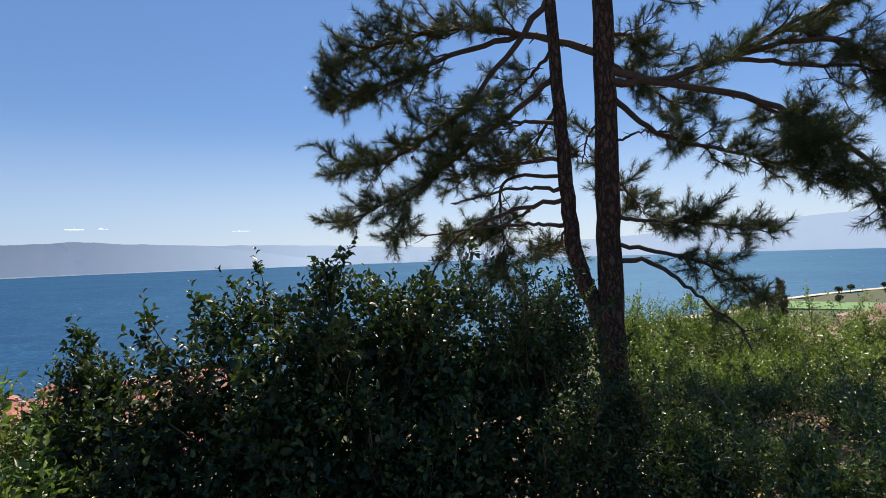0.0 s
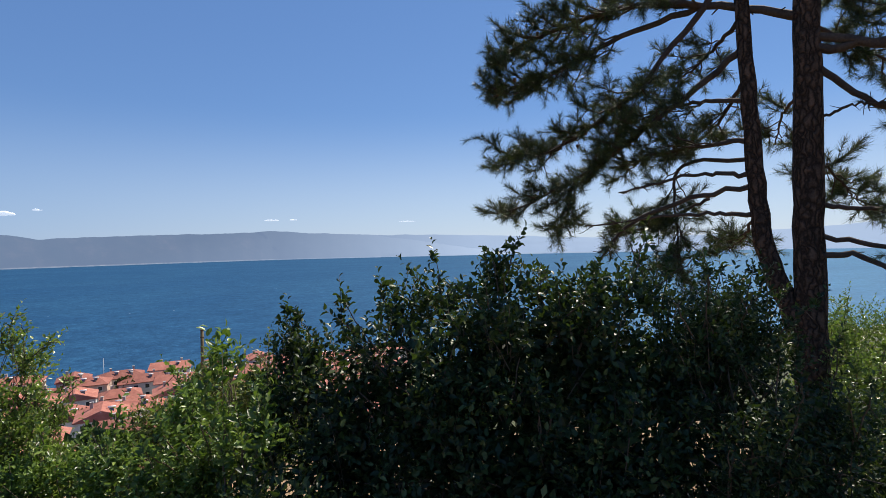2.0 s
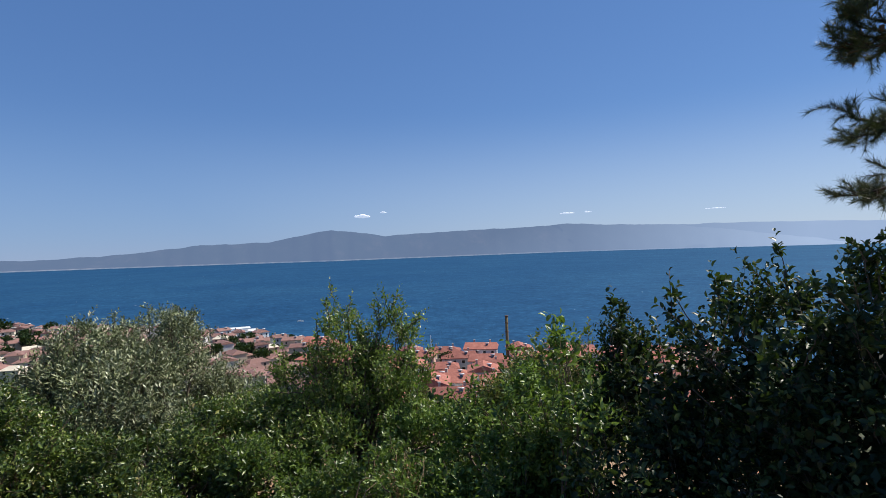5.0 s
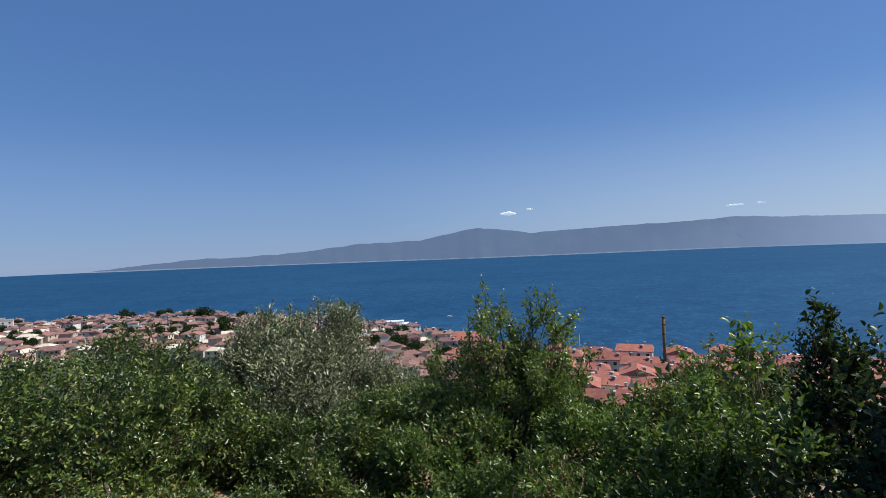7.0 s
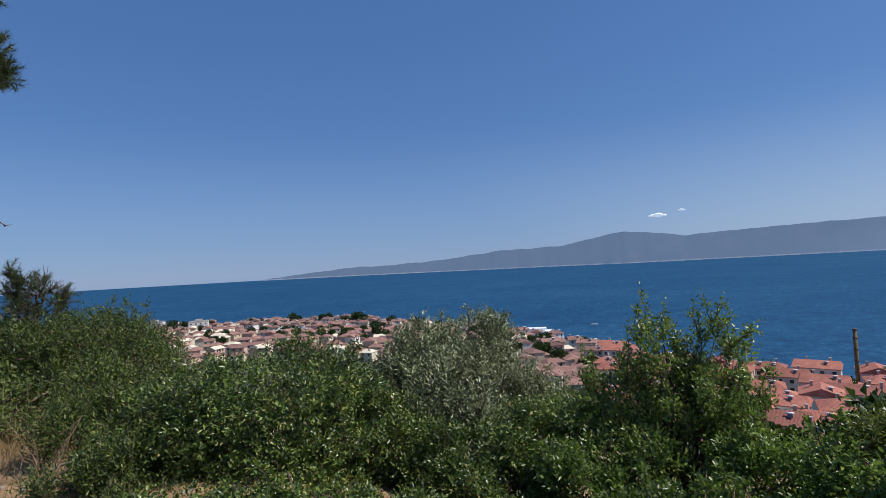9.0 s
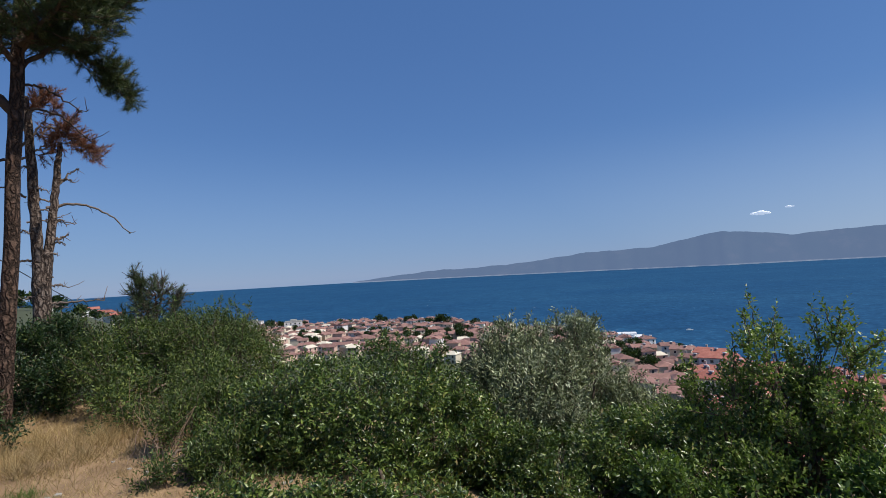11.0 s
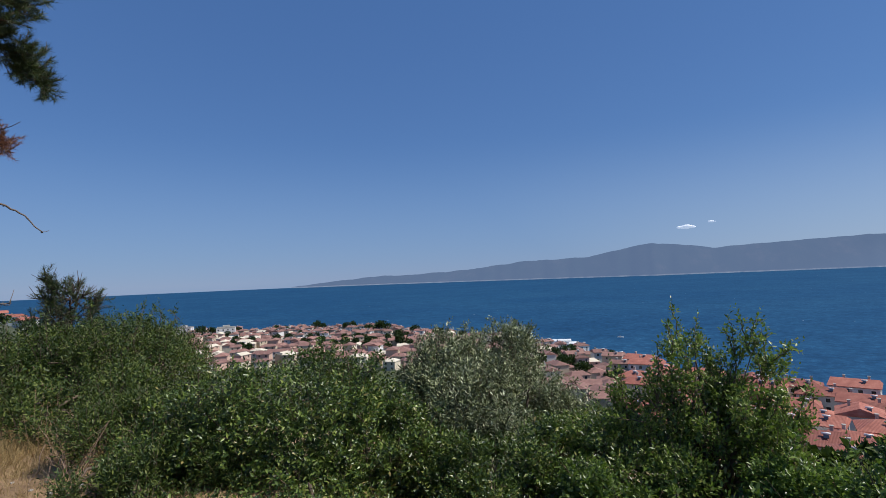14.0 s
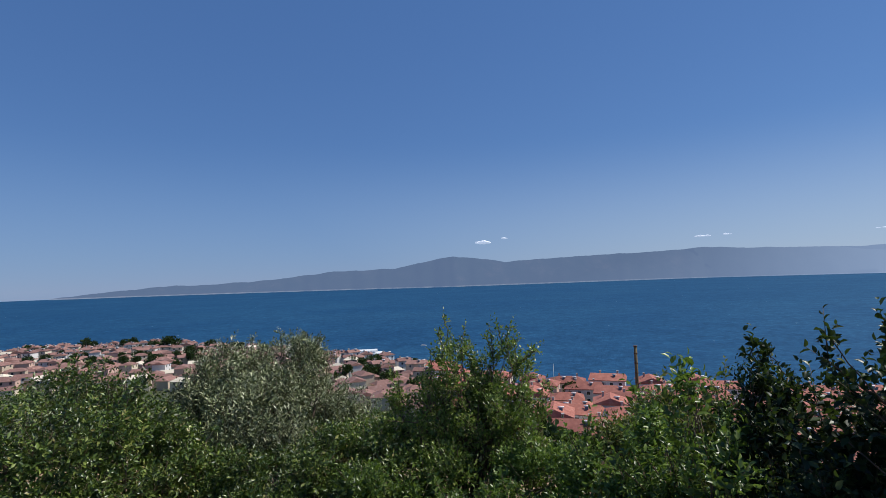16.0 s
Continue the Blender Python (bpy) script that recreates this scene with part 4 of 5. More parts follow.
make_shrub("young_tree", g(-4.9, 2.65), ((-4.72, 2.93, 0.98, 0.32, 0.34, 0.42), (-4.6, 3.12, 0.82, 0.3, 0.36, 0.42), (-4.93, 2.55, 1.02, 0.3, 0.3, 0.4), (-5.06, 2.28, 0.78, 0.32, 0.32, 0.36), (-4.6, 2.95, 0.6, 0.45, 0.45, 0.45), (-5.05, 2.3, 0.5, 0.42, 0.42, 0.4), (-5.25, 1.85, 0.36, 0.45, 0.42, 0.42), (-4.4, 3.2, 0.3, 0.45, 0.4, 0.5), (-4.75, 2.75, 0.4, 0.55, 0.5, 0.5), (-4.6, 2.6, 0.1, 0.8, 0.65, 0.65)),
           LEAF_SUNNY, 0.052, 0.028, 5400, 0.18, "small airy tree with glossy leaves and pale twigs", "tree", seed=39, upright=0.8, stem=0.022, heads=12, leaders=0.06, sprays=50, spray_len=0.22, core=250, inner=0.2, tuck=0.9, stems=7)
make_shrub("broadleaf_bush", g(-4.0, 2.0), ((-3.75, 2.75, 0.0, 0.65, 0.6, 0.6), (-3.8, 2.0, -0.25, 0.6, 0.6, 0.6), (-4.5, 1.4, -0.25, 0.7, 0.7, 0.65), (-3.2, 2.2, -0.1, 0.45, 0.45, 0.5), (-3.7, 1.2, -0.3, 0.6, 0.6, 0.55)), LEAF_FRESH, 0.058, 0.028, 4200, 0.17,
           "low bright green bush with pointed leaves", seed=40, upright=0.35, spread=1.0, gap=0.022, sprays=16, spray_len=0.2)
make_shrub("dry_shrub", g(-3.3, 1.85), ((-3.3, 1.9, 0.2, 0.3, 0.3, 0.4),), LEAF_DRY, 0.03, 0.014, 90, 0.35, "withered reddish-brown twigs among green bushes", "shrub",
           seed=41, core=0, upright=1.2, stems=9, stem=0.006, wood=TWIG_DRY, gap=0.08)
make_shrub("glossy_bush", g(-5.1, 1.1), ((-5.1, 1.5, -0.05, 0.65, 0.6, 0.75), (-5.3, 0.8, -0.1, 0.7, 0.65, 0.75), (-4.5, 0.5, -0.25, 0.65, 0.65, 0.65)), LEAF_GLOSSY, 0.058, 0.027, 5000, 0.17,
           "glossy dark green bush below the olive tree", seed=42, upright=0.35, spread=1.0, gap=0.022)
make_shrub("olive_tree", g(-6.7, 1.1), ((-6.75, 0.95, 0.2, 0.9, 1.1, 0.9), (-6.85, 1.42, 0.88, 0.46, 0.46, 0.55), (-6.95, 0.68, 0.86, 0.5, 0.5, 0.55), (-6.3, 0.6, -0.25, 0.85, 1.0, 0.75), (-6.6, 1.9, 0.0, 0.6, 0.6, 0.6), (-6.85, 0.2, 0.25, 0.5, 0.5, 0.6)),
           LEAF_OLIVE, 0.064, 0.021, 9500, 0.2, "silvery grey-green olive tree with dense upright shoots", "tree", seed=43, upright=1.1, stem=0.035, gap=0.026, sprays=60, spray_len=0.1, heads=20, core=1300)
make_shrub("laurel_bush", g(-5.9, -1.1), ((-5.95, -1.1, 0.25, 1.08, 1.15, 1.12), (-5.75, -2.0, 0.25, 0.75, 0.7, 0.9), (-5.8, -0.25, 0.0, 0.75, 0.7, 0.85), (-5.0, -1.0, -0.05, 0.6, 0.9, 0.7), (-4.35, -1.5, 0.12, 0.55, 0.55, 0.45), (-4.2, -0.6, 0.0, 0.6, 0.6, 0.5)),
           LEAF_GLOSSY, 0.06, 0.027, 9000, 0.15, "big rounded bush of glossy mid-green leaves", seed=44, stem=0.028, upright=0.35, spread=1.0, gap=0.022, heads=20, sprays=30, spray_len=0.16)
make_shrub("low_bush", g(-3.85, -0.9), ((-3.75, -1.05, 0.38, 0.35, 0.7, 0.35), (-3.7, -1.65, 0.42, 0.35, 0.45, 0.32), (-3.85, -0.2, 0.32, 0.4, 0.5, 0.36)),
           LEAF_GLOSSY, 0.055, 0.025, 1700, 0.14, "low glossy green growth before the rounded bush", seed=50, stems=3, stem=0.008, upright=0.35, spread=1.0, gap=0.022)
make_shrub("feathery_bush", g(-8.3, -3.8), ((-8.85, -3.7, 0.6, 1.1, 1.1, 1.0), (-7.95, -4.5, 0.65, 0.85, 0.75, 0.88), (-7.2, -3.2, 0.35, 0.85, 0.85, 0.85), (-10.0, -4.5, 0.8, 0.9, 0.9, 0.85), (-6.9, -3.9, 0.4, 0.5, 0.5, 0.6)),
           LEAF_FEATHER, 0.06, 0.024, 8800, 0.22, "tall soft-leaved green bush beside the clearing", seed=45, upright=0.8, stem=0.028, sprays=50, spray_len=0.3)
make_shrub("feathery_bush", g(-5.7, -2.5), ((-6.1, -2.7, 0.45, 0.65, 0.6, 0.55), (-5.3, -2.0, 0.3, 0.6, 0.55, 0.5), (-4.6, -1.9, 0.15, 0.5, 0.5, 0.42), (-4.9, -2.5, 0.25, 0.4, 0.4, 0.4)), LEAF_FEATHER, 0.055, 0.018, 3000, 0.26,
           "low soft-leaved bush at the edge of the dry grass", seed=47, upright=0.7)
make_shrub("dry_shrub", g(-5.5, -3.0), ((-5.5, -2.95, 0.6, 0.35, 0.3, 0.25), (-6.6, -3.6, 0.7, 0.4, 0.3, 0.3)), LEAF_DRY, 0.03, 0.012, 120, 0.3, "dry straw-coloured weeds beside green bushes", "shrub",
           seed=48, core=0, upright=1.2, stems=8, stem=0.005, wood=TWIG_DRY, gap=0.08)
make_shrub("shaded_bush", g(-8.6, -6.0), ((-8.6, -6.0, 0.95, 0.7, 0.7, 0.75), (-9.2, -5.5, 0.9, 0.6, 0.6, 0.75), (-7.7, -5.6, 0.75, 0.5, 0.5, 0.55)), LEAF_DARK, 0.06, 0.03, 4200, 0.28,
           "evergreen bush round the foot of the dead pine, darkened for shade", seed=46)
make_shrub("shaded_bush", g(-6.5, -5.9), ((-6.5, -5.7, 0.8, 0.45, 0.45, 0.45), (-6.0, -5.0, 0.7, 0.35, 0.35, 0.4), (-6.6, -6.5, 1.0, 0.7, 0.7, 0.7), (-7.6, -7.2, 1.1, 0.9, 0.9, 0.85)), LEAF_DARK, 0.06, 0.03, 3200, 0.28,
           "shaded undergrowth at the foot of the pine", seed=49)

# ---- town ----
def box_arrays(x0, x1, y0, y1, z0, z1):
    V = [(x, y, z) for z in (z0, z1) for y in (y0, y1) for x in (x0, x1)]
    F = [(0, 2, 3, 1), (4, 5, 7, 6), (0, 1, 5, 4), (2, 6, 7, 3), (0, 4, 6, 2), (1, 3, 7, 5)]
    return V, F


def join_boxes(boxes):
    V, F = [], []
    for b in boxes:
        v, f = box_arrays(*b)
        F += [tuple(i + len(V) for i in q) for q in f]
        V += v
    return V, F


def window_mesh(w, h):
    """Frame with a set-back pane in one piece; faces -y, origin at its centre."""
    t, out, back = 0.11, -0.07, -0.015
    a, b, c, d = w / 2 + t, h / 2 + t, w / 2, h / 2
    V = [(-a, 0.02, -b), (a, 0.02, -b), (a, 0.02, b), (-a, 0.02, b), (-a, out, -b), (a, out, -b), (a, out, b), (-a, out, b),
         (-c, out, -d), (c, out, -d), (c, out, d), (-c, out, d), (-c, back, -d), (c, back, -d), (c, back, d), (-c, back, d)]
    F = []
    for i in range(4):
        j = (i + 1) % 4
        F += [(i, j, j + 4, i + 4), (i + 4, j + 4, j + 8, i + 8), (i + 8, j + 8, j + 12, i + 12)]
    F.append((12, 13, 14, 15))
    return mesh_from("window", V, F, [METAL_WHITE, PANE], slots=[0] * 12 + [1])


def roof_mesh(w, d, rise, hip, mat=TILE, over=0.5):
    """Tiled roof with eaves board thickness; ridge along x. hip: metres by which the ridge ends step in."""
    a, b, t = w / 2 + over, d / 2 + over, 0.22
    V = [(-a, -b, 0), (a, -b, 0), (a, b, 0), (-a, b, 0), (-a, -b, t), (a, -b, t), (a, b, t), (-a, b, t), (-a + hip, 0, rise + t), (a - hip, 0, rise + t)]
    F = [(3, 2, 1, 0), (0, 1, 5, 4), (1, 2, 6, 5), (2, 3, 7, 6), (3, 0, 4, 7), (4, 5, 9, 8), (6, 7, 8, 9), (5, 6, 9), (7, 4, 8)]
    return mesh_from("roof", V, F, mat)


def build_house(w, d, floors, rise, hip, wall, label, win=1.3, per=3, chimneys=1, tanks=1, balconies=0, flat=False, cross=False, group="houses of the town", storey=2.9, tile=TILE):
    top = empty("house", Matrix.Identity(4), label, "house", group)
    h = floors * storey
    V, F = box_arrays(-w / 2, w / 2, -d / 2, d / 2, -3.5, h)
    child("wall", mesh_from("wall", V, F, WALLS[wall]), top)
    if flat:
        V, F = join_boxes([(-w / 2 - 0.1, w / 2 + 0.1, -d / 2 - 0.1, d / 2 + 0.1, h + 0.003, h + 0.25), (-w / 2, w / 2, -d / 2, -d / 2 + 0.2, h + 0.25, h + 1.0),
                           (-w / 2, w / 2, d / 2 - 0.2, d / 2, h + 0.25, h + 1.0), (-w * 0.15, w * 0.2, -d * 0.2, d * 0.2, h + 0.25, h + 2.6)])
        roof = child("roof", mesh_from("roof", V, F, CONCRETE), top, "flat concrete roof with parapet")
    else:
        roof = child("roof", roof_mesh(d, w, rise, hip, tile) if cross else roof_mesh(w, d, rise, hip, tile), top, "red clay tile roof")
        roof.matrix_local = pose(0, 0, h + 0.003, 0, 0, 90 if cross else 0)
        if cross and hip < 1:
            V = [(-w / 2, -d / 2, h), (w / 2, -d / 2, h), (0, -d / 2, h + rise), (-w / 2, d / 2, h), (w / 2, d / 2, h), (0, d / 2, h + rise)]
            child("gable", mesh_from("gable", V, [(0, 1, 2), (5, 4, 3), (0, 2, 5, 3), (1, 4, 5, 2), (0, 3, 4, 1)], WALLS[wall]), top)
    wm = window_mesh(win, 0.46 * storey)
    for fl in range(floors):
        z = fl * storey + storey * 0.53
        for k in range(per):
            x = (k + 0.5) / per * w - w / 2
            o = child("window", wm, top)
            o.matrix_local = pose(x, -d / 2 - 0.001, z)
        if per > 2:
            for s in (-1, 1):
                o = child("window", wm, top)
                o.matrix_local = pose(s * (w / 2 + 0.001), 0.12 * d, z, 0, 0, 90 * s)
    for k in range(chimneys):
        x = (-0.22 + 0.5 * k) * w
        V, F = join_boxes([(x - 0.35, x + 0.35, 0.15 * d, 0.15 * d + 0.7, h + 0.2, h + rise + 0.9), (x - 0.45, x + 0.45, 0.15 * d - 0.1, 0.15 * d + 0.8, h + rise + 0.9, h + rise + 1.05)])
        child("chimney", mesh_from("chimney", V, F, CONCRETE), top)
    for k in range(tanks):
        x, y = (0.2 - 0.3 * k) * w, -d * 0.2
        zr = h + 0.2 + (0 if flat else rise * 0.55)
        V, F = tube_arrays(np.array([(x - 0.9, y, zr + 0.85), (x - 0.88, y, zr + 0.85), (x + 0.88, y, zr + 0.85), (x + 0.9, y, zr + 0.85)]), [0.05, 0.27, 0.27, 0.05], 10)
        tank = child("water_tank", tri_mesh("tank", V, F, METAL_WHITE), top, "white solar hot-water tank")
        V = [(x - 0.5, y - 1.2, zr + 0.15), (x + 0.5, y - 1.2, zr + 0.15), (x + 0.5, y - 0.35, zr + 0.7), (x - 0.5, y - 0.35, zr + 0.7)]
        V += [(a, b, c - 0.1) for a, b, c in V]
        child("solar_panel", mesh_from("solar_panel", V, [(0, 1, 2, 3), (7, 6, 5, 4), (0, 4, 5, 1), (1, 5, 6, 2), (2, 6, 7, 3), (3, 7, 4, 0)], PANEL_DARK), tank)
    for k in range(balconies):
        z = (k + 1) * 2.9
        V, F = join_boxes([(-w * 0.3, w * 0.3, -d / 2 - 1.2, -d / 2 - 0.004, z - 0.15, z), (-w * 0.3, w * 0.3, -d / 2 - 1.2, -d / 2 - 1.1, z, z + 0.95)])
        child("balcony", mesh_from("balcony", V, F, METAL_WHITE), top)
    return top


def grid_places(b0, b1, r0, shore_gap, dx, dy, turn, seed, jitter=1.2, inner=None):
    rng = random.Random(seed)
    out, c, s = [], math.cos(radians(turn)), math.sin(radians(turn))
    for i in range(-60, 61):
        for j in range(-60, 61):
            gx, gy = i * dx + (j % 2) * dx * 0.4 + rng.uniform(-jitter, jitter), j * dy + rng.uniform(-jitter, jitter)
            x, y = gx * c - gy * s, gx * s + gy * c
            r, b = math.hypot(x, y), math.degrees(math.atan2(-x, y))
            if b0 <= b <= b1 and (inner(b) if inner else r0) <= r <= shore(b) - shore_gap:
                out.append((x, y, r, b, rng))
    return out


def fill_town(kinds, places, turn, wobble):
    used = [0] * len(kinds)
    for x, y, r, b, rng in places:
        k = rng.randrange(len(kinds))
        m = pose(x, y, height(x, y) - rng.choice((0, 0, 0.8, 1.6)), 0, 0, turn + rng.uniform(-wobble, wobble))
        if used[k] == 0:
            kinds[k].matrix_basis = m
        else:
            copy_thing(kinds[k], m)
        used[k] = 1


near_kinds = [build_house(13.5, 10, 3, 2.0, 0.6, 0, "white apartment house with red tile roof", balconies=2, tanks=1),
              build_house(15.5, 10.5, 3, 2.1, 4.5, 1, "cream apartment house with hipped red roof", per=4, tanks=2, chimneys=2),
              build_house(10.5, 10, 3, 2.0, 0.6, 2, "grey-blue plastered house with gabled red roof", cross=True),
              build_house(12.5, 10, 3, 2.0, 4.0, 3, "pinkish plastered house with hipped tile roof", tanks=2, balconies=2),
              build_house(14.5, 10.5, 3, 2.1, 0.6, 0, "white plastered house with long red roof", per=4, chimneys=2, tanks=1),
              build_house(11, 11, 3, 2.1, 0.6, 0, "white house with its gable to the hill", cross=True, tanks=1),
              build_house(12, 10, 2, 1.9, 3.8, 4, "tan plastered house with weathered tile roof")]
fill_town(near_kinds, grid_places(22, 62, 122, 12, 17.0, 13.5, 44, 5), 44, 6)

FAR_GROUP = "houses of the old town on the point"
FAR = dict(per=2, win=1.0, group=FAR_GROUP, storey=2.6, tile=TILE_OLD)
far_kinds = [build_house(8, 7, 3, 1.4, 0.5, 0, "small white house with red roof", tanks=1, **FAR),
             build_house(9.5, 7, 2, 1.5, 2.4, 1, "cream house with hipped red roof", tanks=1, **FAR),
             build_house(7, 7, 3, 1.4, 0.5, 3, "pinkish house with gabled tile roof", tanks=0, cross=True, **FAR),
             build_house(9, 7.5, 2, 1.5, 2.4, 4, "tan house with faded tile roof", tanks=0, chimneys=2, **FAR),
             build_house(7, 7.5, 3, 1.5, 0.5, 0, "white gabled house with red roof", tanks=1, cross=True, **FAR),
             build_house(10, 7, 3, 1.4, 0.5, 1, "cream terraced house with red roof", tanks=1, **FAR),
             build_house(9, 7, 2, 1.0, 0.5, 1, "cream house with a flat roof terrace", tanks=1, chimneys=0, flat=True, **FAR)]
old_town = sorted(grid_places(62.5, 111, 0, 8, 13.2, 11.6, 78, 6, 2.2, lambda b: shore(b) * 0.54), key=lambda p: -p[2] / shore(p[3]) + 0.3 * (p[0] % 1.0))
fill_town(far_kinds, old_town[:170], 78, 25)


def build_town_rest(places):
    """The remaining small houses of the old town, too many to tell apart: walls, window recesses and roofs in one piece of work."""
    rng = random.Random(77)
    V, F, S = [], [], []

    def add(vs, fs, slot, m):
        k = len(V)
        V.extend(tuple(m @ Vector(v)) for v in vs)
        F.extend(tuple(i + k for i in f) for f in fs)
        S.extend([slot] * len(fs))

    for x, y, r, b, _ in places:
        w, d, fl = rng.uniform(7, 10.5), rng.uniform(6.5, 8), rng.choice((2, 2, 3))
        h = fl * 2.6
        m = pose(x, y, height(x, y) - rng.uniform(0, 1.5), 0, 0, 78 + rng.uniform(-25, 25) + rng.choice((0, 90)))
        add(*box_arrays(-w / 2, w / 2, -d / 2, d / 2, -3, h), rng.choice((0, 1, 2, 5)), m)
        a, c, hip, up = w / 2 + 0.4, d / 2 + 0.4, rng.choice((0.4, 2.4)), 1.5
        add([(-a, -c, h), (a, -c, h), (a, c, h), (-a, c, h), (-a + hip, 0, h + up), (a - hip, 0, h + up)], [(3, 2, 1, 0), (0, 1, 5, 4), (2, 3, 4, 5), (1, 2, 5), (3, 0, 4)], rng.choice((3, 3, 3, 3, 3, 1)), m)
        for i in range(fl):
            for px in (-0.25, 0.25):
                for sy in (-1, 1):
                    yy = sy * (d / 2 + 0.03)
                    q = [(px * w - 0.5, yy, i * 2.6 + 0.9), (px * w + 0.5, yy, i * 2.6 + 0.9), (px * w + 0.5, yy, i * 2.6 + 2.1), (px * w - 0.5, yy, i * 2.6 + 2.1)]
                    add(q, [(0, 1, 2, 3)], 4, m)
    tagged(new("far_houses", mesh_from("far_houses", V, F, [WALLS[0], WALLS[1], WALLS[3], TILE_OLD, PANE, WALLS[4]], slots=S)), "crowded small red-roofed houses of the old town", "houses", kind="stuff")


build_town_rest(old_town[170:])

east_kinds = [build_house(15, 11, 2, 2.4, 0.5, 4, "low tan house with brownish tile roof", per=2, tanks=0, tile=TILE_OLD, group="houses near the beach"),
              build_house(20, 13, 2, 2.6, 5, 1, "long cream building with red roof", per=3, tanks=0, tile=TILE_OLD, group="houses near the beach")]
fill_town(east_kinds, grid_places(-46, -16, 270, 330, 24, 18, -30, 8, 3.0), -30, 15)
hill_kind = build_house(16, 11, 3, 2.5, 0.5, 0, "white house on the hillside", per=2, tanks=0, group="houses on the hillside")
for k, (b, r) in enumerate(((124.4, 820), (127.2, 900), (120.2, 640), (121.2, 700), (119.4, 600), (126.0, 1000))):
    x, y = place(b, r)
    m = pose(x, y, height(x, y), 0, 0, 40 * k)
    if k == 0:
        hill_kind.matrix_basis = m
    else:
        copy_thing(hill_kind, m)
block = build_house(17, 12, 4, 2, 0.5, 0, "white flat-roofed apartment block", per=4, tanks=0, chimneys=0, flat=True, group="apartment blocks")
block.matrix_basis = pose(*place(103.6, 560), height(*place(103.6, 560)), 0, 0, 100)
copy_thing(block, pose(*place(107.4, 600), height(*place(107.4, 600)), 0, 0, 92))


def build_chimney_stack(b, r):
    x, y = place(b, r)
    z0 = height(x, y)
    top = empty("chimney_stack", pose(x, y, z0), "tall yellowish brick factory chimney", "chimney")
    V, F = tube_arrays(np.array([(0, 0, -2), (0, 0, 8), (0, 0, 23.4)]), [0.8, 0.7, 0.6], 14)
    child("shaft", tri_mesh("shaft", V, F, BRICK), top)
    for z in (4, 8, 12, 16, 20, 23):
        V, F = tube_arrays(np.array([(0, 0, z), (0, 0, z + 0.02), (0, 0, z + 0.4), (0, 0, z + 0.42)]), [0.55, 0.82, 0.81, 0.55], 14)
        child("band", tri_mesh("band", V, F, WOOD), top)


build_chimney_stack(41.4, 238)


# ---- waterfront ----
def build_pier():
    x, y = place(70.0, 386)
    top = empty("pier_pavilion", pose(x, y, SEA_Z, 0, 0, 70) @ Matrix.Diagonal((1.4, 1.2, 0.85, 1.0)), "white two-storey pavilion on a pier", "building")
    child("deck", mesh_from("deck", *join_boxes([(-15, 13, -6, 6, 1.2, 1.7)]), CONCRETE), top)
    for k in range(7):
        for s in (-5, 5):
            V, F = tube_arrays(np.array([(-13 + 4 * k, s, -4), (-13 + 4 * k, s, 1.2)]), [0.35, 0.35], 8)
            child("pile", tri_mesh("pile", V, F, CONCRETE), top)
    child("hall", mesh_from("hall", *join_boxes([(-4, 12, -4.5, 4.5, 1.703, 5.0)]), METAL_WHITE), top)
    child("upper_deck", mesh_from("upper_deck", *join_boxes([(-13, 12.6, -5.2, 5.2, 5.003, 5.35)]), METAL_WHITE), top)
    child("roof", mesh_from("roof", *join_boxes([(-2, 9, -4, 4, 7.4, 7.7)]), METAL_WHITE), top)
    for k in range(5):
        for s in (-3.6, 3.6):
            child("post", mesh_from("post", *join_boxes([(-1.8 + 2.6 * k, -1.6 + 2.6 * k, s, s + 0.2, 5.353, 7.397)]), METAL_WHITE), top)
    for k in range(4):
        child("post", mesh_from("post", *join_boxes([(-12.6 + 2.4 * k, -12.4 + 2.4 * k, -4.9, -4.7, 1.703, 5.0)]), METAL_WHITE), top)
    for k in range(6):
        child("window", mesh_from("window", *join_boxes([(-3.4 + 2.5 * k, -1.8 + 2.5 * k, -4.56, -4.503, 2.5, 4.2)]), PANE), top)


def build_boat(b, r, length, turn, mast, label):
    x, y = place(b, r)
    top = empty("boat", pose(x, y, SEA_Z, 0, 0, turn), label, "boat", "moored boats")
    w, h = length * 0.28, length * 0.12
    V, F = [], []
    for s, wf in ((-0.5, 0.8), (-0.2, 1.0), (0.2, 0.95), (0.4, 0.55), (0.5, 0.05)):
        V += [(s * length, -w / 2 * wf * 0.7, -0.3), (s * length, w / 2 * wf * 0.7, -0.3), (s * length, w / 2 * wf, h), (s * length, -w / 2 * wf, h)]
    for i in range(4):
        for j in range(4):
            F.append((i * 4 + j, i * 4 + (j + 1) % 4, i * 4 + 4 + (j + 1) % 4, i * 4 + 4 + j))
    F += [(3, 2, 1, 0), (16, 17, 18, 19)]
    child("hull", mesh_from("hull", V, F, METAL_WHITE), top)
    child("cabin", mesh_from("cabin", *join_boxes([(-length * 0.35, length * 0.12, -w * 0.33, w * 0.33, h + 0.003, h + length * 0.1)]), METAL_WHITE), top)
    child("cabin_window", mesh_from("cabin_window", *join_boxes([(-length * 0.3, length * 0.08, -w * 0.34, w * 0.34, h + length * 0.04, h + length * 0.075)]), PANE), top)
    if mast:
        child("mast", tri_mesh("mast", *tube_arrays(np.array([(0, 0, h), (0, 0, h + mast)]), [0.14, 0.06], 6), METAL_WHITE), top)


